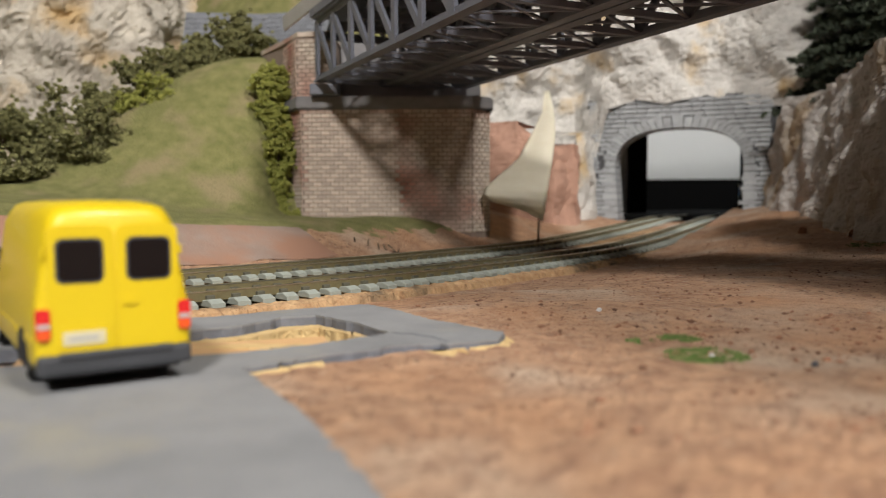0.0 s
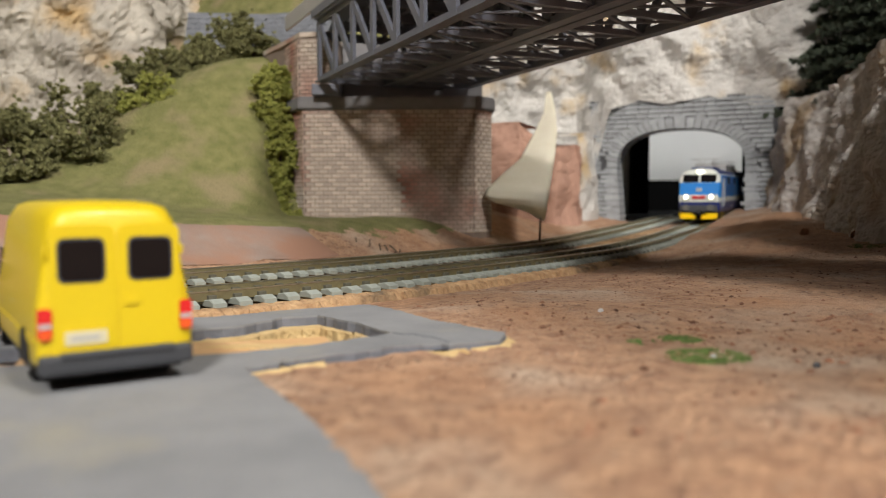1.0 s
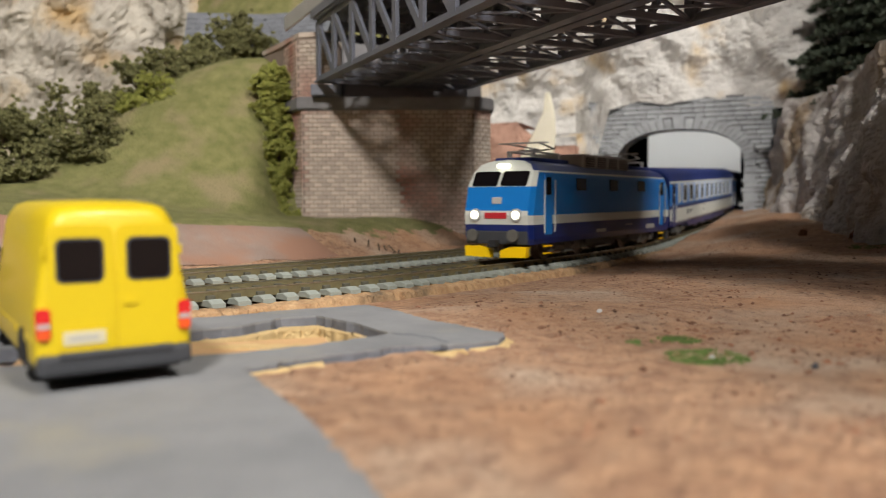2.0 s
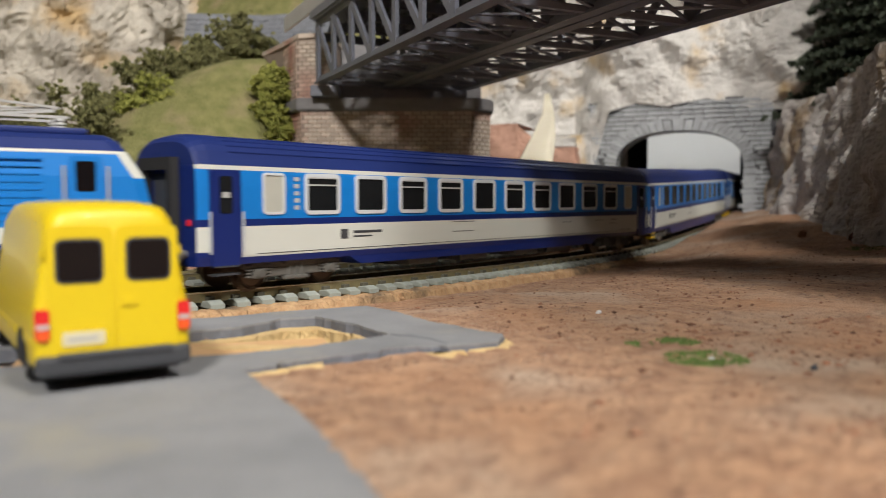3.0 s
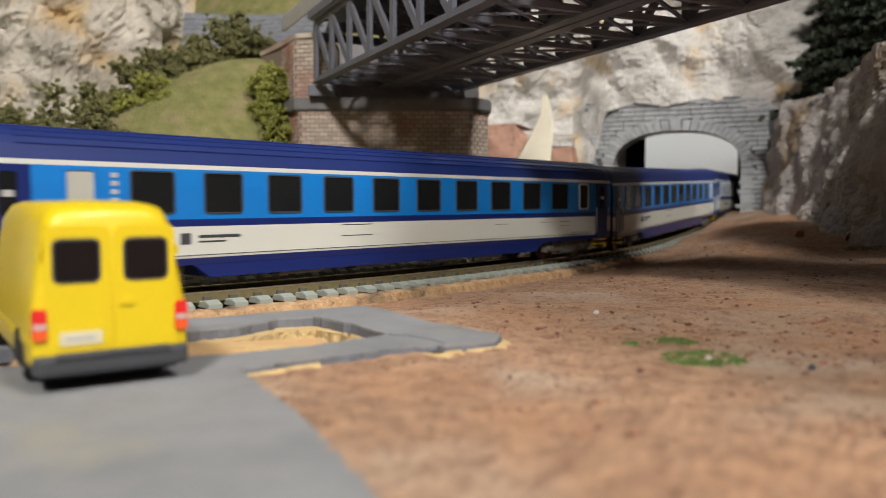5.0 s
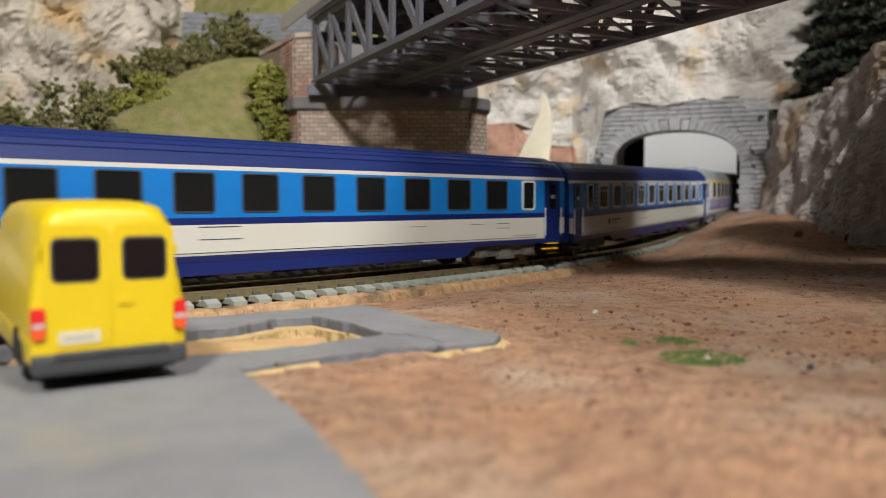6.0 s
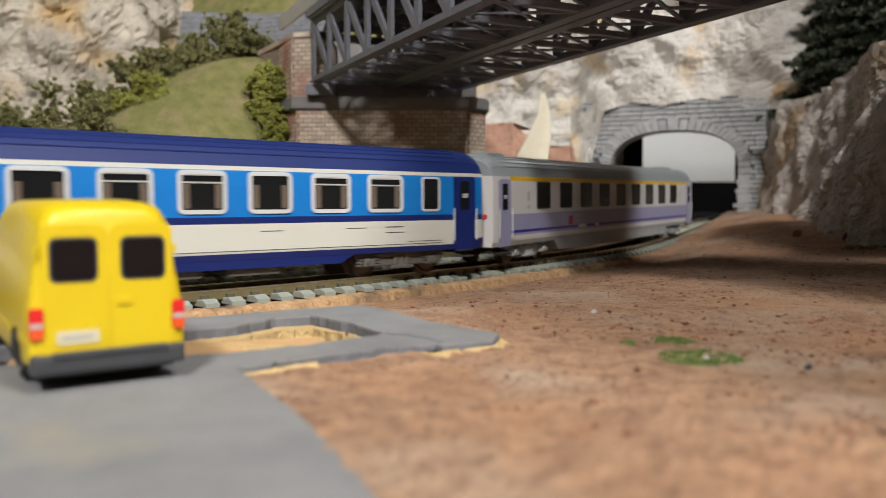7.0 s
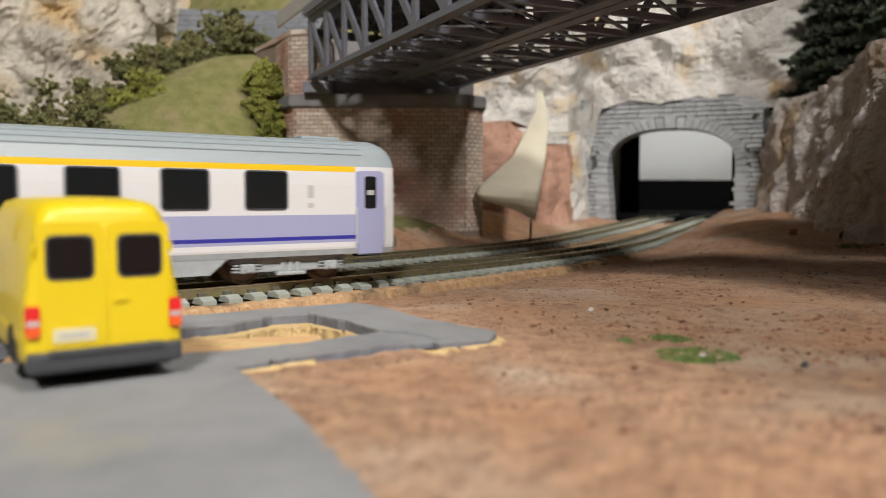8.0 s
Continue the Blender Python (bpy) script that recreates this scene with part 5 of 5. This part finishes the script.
def leaf_mesh(name, centres, size, mat, seed, squash=0.7, count=7):
    """Clumps of small leaves: each a handful of crossed, bent blades round a centre."""
    rnd = np.random.RandomState(seed)
    c = np.repeat(np.asarray(centres, float), count, axis=0)
    n = len(c)
    off = rnd.normal(size=(n, 3))
    off /= np.linalg.norm(off, axis=1)[:, None]
    c = c + off * size * rnd.uniform(0.2, 1.0, (n, 1)) * np.array((1, 1, squash))
    a = rnd.normal(size=(n, 3)) + off * 0.8
    a /= np.linalg.norm(a, axis=1)[:, None]
    b = np.cross(a, rnd.normal(size=(n, 3)))
    b /= np.linalg.norm(b, axis=1)[:, None]
    u = np.cross(a, b)
    ln = size * rnd.uniform(0.45, 1.0, (n, 1))
    w = ln * 0.42
    v = np.stack([c - a * ln, c + b * w + u * w * 0.5, c + a * ln, c - b * w + u * w * 0.5], 1).reshape(-1, 3) * MM
    i = np.arange(n)[:, None] * 4
    faces = np.concatenate([i + np.array([[0, 1, 2]]), i + np.array([[0, 2, 3]])], 0)
    me = bpy.data.meshes.new(name)
    me.from_pydata(v.tolist(), [], faces.tolist())
    me.materials.append(mat)
    return me


def shrub(name, label, x, y, z, wide, high, seed, mat, size=1.75, clumps=170, category="shrub", group="shrubs on the hill"):
    """A ragged bush: stem, limbs and leaf clumps gathered round the limbs' tips."""
    rnd = random.Random(seed)
    th = thing(name, label, category, pose(x * MM, y * MM, z * MM), group)
    b = bmesh.new()
    tips = []
    tube(b, (0, 0, -4), (0, 0, high * 0.35), wide * 0.06, wide * 0.04, 7)
    limbs = 11
    for i in range(limbs):
        a = 2 * math.pi * i / limbs + rnd.uniform(-0.3, 0.3)
        up = rnd.uniform(0.05, 1.0)
        r = wide * rnd.uniform(0.55, 1.0) * math.sqrt(max(0.1, 1 - (up - 0.35) ** 2 * 1.6))
        tip = Vector((r * math.cos(a), r * math.sin(a), high * (0.12 + 0.88 * up)))
        tube(b, (0, 0, high * 0.15 + 0.2 * high * up), tip, wide * 0.03, wide * 0.012, 5)
        tips.append(tip)
    part("stem", b, BARK, th)
    centres = []
    for i in range(int(clumps * 2.4)):
        tip = tips[i % limbs]
        base = Vector((0, 0, high * 0.3))
        t = rnd.uniform(0.45, 1.05) ** 0.7
        p = base.lerp(tip, t)
        s = wide * 0.17
        centres.append((p.x + rnd.gauss(0, s), p.y + rnd.gauss(0, s), max(0.5, p.z + rnd.gauss(0, s * 0.8))))
    ob = new("crown", leaf_mesh("crown", centres, size, mat, seed, count=22))
    ob.parent = th
    return th


def grow(px, py, Y, wide, high, seed, mat=None, **k):
    """A shrub whose foot stands where a sight line (px, py per metre) meets depth Y."""
    x, z = px * Y, 26.6 + py * Y
    shrub("shrub", k.pop("label", "dense olive-green shrub with ragged foliage"), x, Y, z, wide, high, seed, mat or LEAF, **k)


# along the foot of the cliff and up the hill's crest
grow(-0.458, 0.020, 500, 27, 60, 1, label="large olive-green bush at the foot of the hill", clumps=330)
grow(-0.512, 0.045, 535, 21, 36, 2, clumps=240)
grow(-0.553, 0.045, 520, 22, 38, 3, clumps=220)
grow(-0.418, 0.088, 555, 19, 36, 4, clumps=240)
grow(-0.378, 0.110, 575, 20, 40, 5, clumps=260)
grow(-0.345, 0.125, 585, 21, 36, 6, clumps=260)
grow(-0.318, 0.135, 590, 21, 36, 17, clumps=260)
grow(-0.290, 0.148, 600, 21, 38, 7, clumps=240)
grow(-0.262, 0.160, 610, 22, 42, 8, clumps=270)
grow(-0.238, 0.170, 620, 20, 40, 9, clumps=240)
grow(-0.535, 0.010, 470, 18, 30, 16, clumps=180)
for i, (px, py, w, h) in enumerate(((-0.405, 0.092, 13, 20), (-0.375, 0.108, 15, 24), (-0.350, 0.118, 14, 24), (-0.425, 0.082, 11, 16))):
    grow(px, py, 548, w, h, 30 + i, LEAF_BRIGHT, label="low bright-green hedge bush on the slope", clumps=150, size=1.5)
# ivy against the pier's flank
IVY = random.Random(77)
for i in range(24):
    t = i / 23
    x, y = -104 - 7 * t + IVY.uniform(-9, 5), 518 + 26 * t + IVY.uniform(-5, 5)
    shrub("ivy_bush", "yellow-green creeper growing beside the brick pier", x, y, 10 + 98 * t, IVY.uniform(8, 13), IVY.uniform(11, 18), 50 + i, LEAF_BRIGHT, 1.3, 90, "creeper", "creepers by the pier")


def fir(label, x, y, z, wide, high, seed):
    rnd = random.Random(seed)
    th = thing("fir_tree", label, "tree", pose(x * MM, y * MM, z * MM), "firs on the rock")
    b = bmesh.new()
    tube(b, (0, 0, -6), (0, 0, high), 2.6, 0.4, 8)
    part("trunk", b, BARK, th)
    b = bmesh.new()
    centres = []
    tiers = 24
    for t in range(tiers):
        k = t / tiers
        r = wide * (1 - k) ** 0.85
        n = max(5, int(13 * (1 - k) + 4))
        for i in range(n):
            a = 2 * math.pi * (i + rnd.random() * 0.7) / n
            rr = r * rnd.uniform(0.8, 1.08)
            z0 = high * (0.03 + 0.95 * k) + rnd.uniform(-2, 2)
            tip = (rr * math.cos(a), rr * math.sin(a), z0 - rr * 0.22)
            tube(b, (0, 0, z0), tip, 0.7, 0.2, 4)
            m = max(4, int(rr / 1.6))
            for j in range(m):
                f = (j + 0.6) / m
                centres.append((tip[0] * f + rnd.gauss(0, 1.6), tip[1] * f + rnd.gauss(0, 1.6), z0 + (tip[2] - z0) * f + rnd.gauss(0, 1.0)))
    part("limb_frame", b, BARK, th)
    ob = new("needles", leaf_mesh("needles", centres, 3.9, NEEDLE, seed, 0.5, 10))
    ob.parent = th


fir("dark green model fir on top of the rock bank", 364, 628, 110, 92, 330, 3)
fir("dark green model fir on top of the rock bank", 376, 548, 110, 92, 310, 4)

# ---- cottages on the hill ----


def cottage(label, x, y, z, turn, long, deep, wall, roof):
    th = thing("cottage", label, "house", pose(x * MM, y * MM, z * MM, 0, 0, turn), "cottages on the hill")
    b = boxes((-long / 2, long / 2, -deep / 2, deep / 2, -20, wall))
    part("wall", b, GREYSTONE, th)
    ridge, over = wall + roof, 4.0
    slope = math.atan2(roof, deep / 2)
    for sd in (1, -1):
        b = bmesh.new()
        bar(b, (0, sd * (deep / 2 + over), wall - over * math.tan(slope)), (0, 0, ridge), long + 8, 1.6)
        part("roof", b, SLATE, th)
        n, rows = int((long + 8) / 6.5), 7
        run = math.hypot(deep / 2 + over, roof + over * math.tan(slope))
        b = bmesh.new()
        for r in range(rows):
            f = (r + 0.5) / rows
            for i in range(n):
                cx = -(long + 8) / 2 + 6.5 * (i + 0.5 + 0.5 * (r % 2))
                if abs(cx) > (long + 8) / 2 - 2:
                    continue
                m = Matrix.Translation((cx, sd * (deep / 2 + over) * (1 - f), wall - over * math.tan(slope) + (roof + over * math.tan(slope)) * f)) @ Matrix.Rotation(-sd * slope, 4, "X")
                box(b, -3.0, 3.0, -run / rows * 0.62, run / rows * 0.62, 0.7, 1.7, m @ Matrix.Rotation(sd * 0.07, 4, "X"))
        tagged(part("slate_covering", b, SLATE, th), kind="stuff")
    b = bmesh.new()
    bar(b, (-(long + 8) / 2, 0, ridge + 0.6), ((long + 8) / 2, 0, ridge + 0.6), 3, 2)
    part("ridge", b, SLATE, th)


cottage("grey stone cottage with a blue-grey slate roof", -182, 690, 146, 8, 64, 46, 10, 30)
cottage("slate-roofed shed beside the bridge", -118, 660, 142, -14, 52, 36, 14, 24)

# ---- plaster cloth hanging beside the tunnel ----


def make_cloth():
    left = [(0.1275, 0.136), (0.125, 0.110), (0.112, 0.083), (0.096, 0.053), (0.073, 0.033), (0.053, 0.015), (0.0515, 0.006), (0.062, -0.002), (0.085, -0.008), (0.107, -0.016), (0.114, -0.021)]
    right = [(0.134, 0.136), (0.140, 0.110), (0.1415, 0.083), (0.138, 0.053), (0.134, 0.028), (0.131, 0.010), (0.1295, -0.002), (0.1285, -0.010), (0.1275, -0.018), (0.1265, -0.024), (0.125, -0.0265)]
    n = 16
    depths = [740, 700, 632, 592, 548, 522, 516, 514, 514, 516, 518]
    b = bmesh.new()
    rows = []
    steps = 40
    for i in range(steps + 1):
        t = i / steps * (len(left) - 1)
        k = min(int(t), len(left) - 2)
        f = t - k
        row = []
        Y = depths[k] + (depths[k + 1] - depths[k]) * f
        for j in range(n + 1):
            u = j / n
            lx, lz = (left[k][m] + (left[k + 1][m] - left[k][m]) * f for m in (0, 1))
            rx, rz = (right[k][m] + (right[k + 1][m] - right[k][m]) * f for m in (0, 1))
            x, z = lx + (rx - lx) * u, lz + (rz - lz) * u
            width = (rx - lx) * Y
            fold = width * 0.20 * (1 - abs(u - 0.72) / 0.72) + 5.0 * math.sin(math.pi * u) * min(1, width / 40)
            row.append(b.verts.new((x * Y, Y - fold, 26.6 + z * Y)))
        rows.append(row)
    for p, q in zip(rows, rows[1:]):
        for j in range(n):
            b.faces.new((p[j], p[j + 1], q[j + 1], q[j]))
    bmesh.ops.solidify(b, geom=b.faces[:], thickness=1.2)
    bmesh.ops.recalc_face_normals(b, faces=b.faces)
    tagged(part("plaster_cloth", b, CLOTH, smooth=True), "stiff cream plaster cloth draped down the unfinished bank", "cloth")
    b = bmesh.new()
    tube(b, (0.119 * Y, Y - 4, ground_z(0.119 * Y, Y - 4) - 2), (0.1205 * Y, Y - 4, 26.6 - 0.018 * Y), 0.8, 0.6, 8)
    tagged(part("thin_stick", b, BARK), "thin dark stick standing under the cloth", "stick")


make_cloth()

# ---- room round the layout ----


def make_room():
    lo, hi = -950, 1620
    for name, r in (("wall_north", (-2700, 2600, 3400, 3460, lo, hi)), ("wall_south", (-2700, 2600, -2260, -2200, lo, hi)),
                    ("wall_west", (-2760, -2700, -2260, 3460, lo, hi)), ("wall_east", (2600, 2660, -2260, 3460, lo, hi))):
        tagged(part(name, boxes(r), WALLPAINT), "plain warm-white painted room wall", "wall", kind="structure")
    tagged(part("ceiling", boxes((-2760, 2660, -2260, 3460, hi, hi + 60)), WALLPAINT), "plain white ceiling", "ceiling", kind="structure")
    tagged(part("floor", boxes((-2760, 2660, -2260, 3460, lo - 40, lo)), WOOD), "wooden room floor", "floor", kind="structure")
    for x, y, sx, sy in ((-130, -1460, 320, 320), (900, -700, 320, 320)):
        tagged(part("area_lamp", boxes((x - sx / 2, x + sx / 2, y - sy / 2, y + sy / 2, 1530, hi), bevel=6), LIGHTGREY), "white ceiling lamp housing", "lamp")


make_room()

# ---- small things on the soil ----


def scatter_clods():
    """Crumbs of soil and grit over the near bank."""
    rnd = random.Random(21)
    b = bmesh.new()
    base = [(1, 0, 0), (-0.9, 0.1, 0), (0.1, 1.1, 0), (0, -0.9, 0.1), (0.1, 0, 0.8), (0, 0.1, -0.7)]
    tri = [(0, 2, 4), (2, 1, 4), (1, 3, 4), (3, 0, 4), (2, 0, 5), (1, 2, 5), (3, 1, 5), (0, 3, 5)]
    verts, faces = [], []
    for i in range(6500):
        y = 90 + 430 * rnd.random() ** 1.4
        x = rnd.uniform(-0.05, 0.56) * y + rnd.uniform(-10, 25)
        s, n = along(x, y)
        if n > -23 or (x < 20 and y < 215 and x < 14 - 0.1 * abs(y - 160)):
            continue
        if noise.noise(Vector((x * 0.02, y * 0.02, 8))) < 0.05 and rnd.random() < 0.85:
            continue
        r = rnd.choice((0.12, 0.14, 0.18, 0.18, 0.24, 0.3, 0.4, 0.7)) * rnd.uniform(0.7, 1.4)
        z = ground_z(x, y)
        k = len(verts)
        a = rnd.uniform(0, 6.28)
        for vx, vy, vz in base:
            e = rnd.uniform(0.7, 1.25)
            verts.append(((x + r * e * (vx * math.cos(a) - vy * math.sin(a))) * MM, (y + r * e * (vx * math.sin(a) + vy * math.cos(a))) * MM, (z + r * 0.2 + r * e * vz * 0.7) * MM))
        faces += [(k + p, k + q, k + w) for p, q, w in tri]
    me = bpy.data.meshes.new("soil_crumbs")
    me.from_pydata(verts, [], faces)
    me.materials.append(CLOD)
    tagged(new("soil_crumbs", me), "dark reddish crumbs of soil and grit", "soil", kind="stuff")


CLOD = material("dark_soil_crumb", (0.27, 0.13, 0.075), 0.95, (0.14, 0.07, 0.045), 300, 0.8, 0.5, 1500, spread=0.45)
scatter_clods()


def tuft(px, py, Y, seed, wide, n):
    """A patch of short flock grass."""
    rnd = random.Random(seed)
    x0, y0 = px * Y, Y
    verts, faces = [], []
    for i in range(n):
        a, r = rnd.uniform(0, 6.28), wide * math.sqrt(rnd.random())
        if noise.noise(Vector((r * math.cos(a) * 0.35, r * math.sin(a) * 0.35, seed))) < -0.1:
            continue
        x, y = x0 + r * math.cos(a), y0 + r * math.sin(a) * 0.9
        z = ground_z(x, y) - 0.1
        h, lean, w = rnd.uniform(0.3, 0.9), rnd.uniform(-0.6, 0.6), rnd.uniform(0.14, 0.26)
        b = rnd.uniform(0, 3.14)
        k = len(verts)
        for vx, vy, vz in ((-w * math.cos(b), -w * math.sin(b), 0), (w * math.cos(b), w * math.sin(b), 0), (lean * math.sin(b), lean * math.cos(b), h)):
            verts.append(((x + vx) * MM, (y + vy) * MM, (z + vz) * MM))
        faces.append((k, k + 1, k + 2))
    me = bpy.data.meshes.new("grass_tuft")
    me.from_pydata(verts, [], faces)
    me.materials.append(FLOCK)
    tagged(new("grass_tuft", me), "short green flock grass patch on the soil", "grass", kind="stuff")


FLOCK = material("green_flock", (0.13, 0.20, 0.05), 0.9, (0.08, 0.13, 0.03), 300, 0.7, 0.2, spread=0.3)


def foot_depth(py):
    """Depth at which a downward sight line meets the near bank, for a middling height of soil."""
    return 29.5 / py


tuft(0.334, 0, foot_depth(0.203), 3, 8.0, 2300)
tuft(0.300, 0, foot_depth(0.180), 5, 5.0, 800)
tuft(0.250, 0, foot_depth(0.183), 7, 3.0, 260)
tuft(0.545, 0, foot_depth(0.080), 8, 12, 1500)


def crumb(name, label, px, py, r, mat, seed, category, depth=None):
    rnd = random.Random(seed)
    Y = depth or foot_depth(py)
    x = px * Y
    b = bmesh.new()
    bmesh.ops.create_icosphere(b, subdivisions=1, radius=r, matrix=Matrix.Translation((x, Y, ground_z(x, Y) + r * 0.6)))
    for v in b.verts:
        v.co += Vector((rnd.uniform(-1, 1), rnd.uniform(-1, 1), rnd.uniform(-0.6, 1.0))) * r * 0.35
    tagged(part(name, b, mat), label, category)


crumb("plaster_chip", "small white plaster chip lying on the soil", 0.199, 0.145, 0.75, PUREWHITE, 1, "chip")
crumb("plaster_chip", "small white plaster chip in the grass patch", 0.343, 0.203, 0.55, PUREWHITE, 2, "chip")
crumb("dark_pebble", "small dark pebble lying on the soil", 0.475, 0.216, 0.65, DARKPLASTIC, 3, "pebble")
crumb("soil_clod", "dark clod of soil by the rock", 0.455, 0.048, 2.6, CLOD, 4, "clod", 440)
crumb("soil_clod", "dark clod of soil by the rock", 0.52, 0.055, 3.0, CLOD, 5, "clod", 400)


def twig():
    x0, y0 = -0.085 * 432, 432
    b = bmesh.new()
    rnd = random.Random(2)
    for i in range(7):
        x, y = x0 + rnd.uniform(-12, 12), y0 + rnd.uniform(-3, 3)
        z = ground_z(x, y)
        bar(b, (x, y, z), (x + rnd.uniform(-5, 5), y + rnd.uniform(-2, 2), z + rnd.uniform(1, 5)), 0.7, 0.7)
    tagged(part("dry_twigs", b, BARK), "small dry brown twigs beside the far track", "twigs")


twig()

# ---- bricks of the pier, last ----


def lay_bricks():
    near = sorted(PIER_BRICKS, key=lambda r: (r[0].translation.y > 517 or r[0].translation.z > 84, r[0].translation.x))
    whole = finish("brick", boxes((-2.6, 2.6, -0.55, 0.35, -1.18, 1.18), bevel=0.22), BRICK)
    made = 0
    verts, faces = [], []
    for m, w in near:
        if made < 300 and w > 5.5:
            ob = new("brick", whole)
            ob.parent = PIER
            mm = m.copy()
            mm.translation = m.translation * MM
            ob.matrix_local = mm
            made += 1
            continue
        k, h = len(verts), w / 2 - 0.2
        for x, y, z in ((-h, 0.5, -1.2), (h, 0.5, -1.2), (h, 0.5, 1.2), (-h, 0.5, 1.2), (-h + 0.15, -0.5, -1.05), (h - 0.15, -0.5, -1.05), (h - 0.15, -0.5, 1.05), (-h + 0.15, -0.5, 1.05)):
            verts.append((m @ Vector((x, y, z))) * MM)
        faces += [tuple(k + i for i in f) for f in ((4, 5, 6, 7), (0, 1, 5, 4), (1, 2, 6, 5), (2, 3, 7, 6), (3, 0, 4, 7))]
    me = bpy.data.meshes.new("brickwork")
    me.from_pydata([tuple(v) for v in verts], [], faces)
    me.materials.append(BRICK)
    ob = tagged(new("brickwork", me), kind="stuff")
    ob.parent = PIER


lay_bricks()

# ---- what moves ----
COACH_PITCH, LOCO_LONG = 298.0, 193.0


def train_front(t):
    """How far along the line the locomotive's front stands at t seconds."""
    u = (t - 4.0) / 4.0
    return -475.8 - 1302.9 * u - 56.8 * u ** 2 - 184.8 * u ** 3 + 102.9 * u ** 4 + 55.9 * u ** 5 - 7.0 * math.exp(-((t - 2.95) / 0.5) ** 2)


def motions():
    for k, th in enumerate(TRAIN):
        mid = LOCO_LONG / 2 if k == 0 else LOCO_LONG + COACH_PITCH * (k - 0.5)
        pivot = 48.0 if k == 0 else 109.0
        rows = []
        for i in range(41):
            t = i * 0.2
            s = train_front(t) + mid
            front, rear = on_line(s - pivot)[0], on_line(s + pivot)[0]
            d = front - rear
            c = (front + rear) / 2 * MM
            rows.append((t, pose(c.x, c.y, c.z, 0, -math.degrees(math.asin(d.z / d.length)), math.degrees(math.atan2(d.y, d.x)))))
        walk(th, rows)


motions()
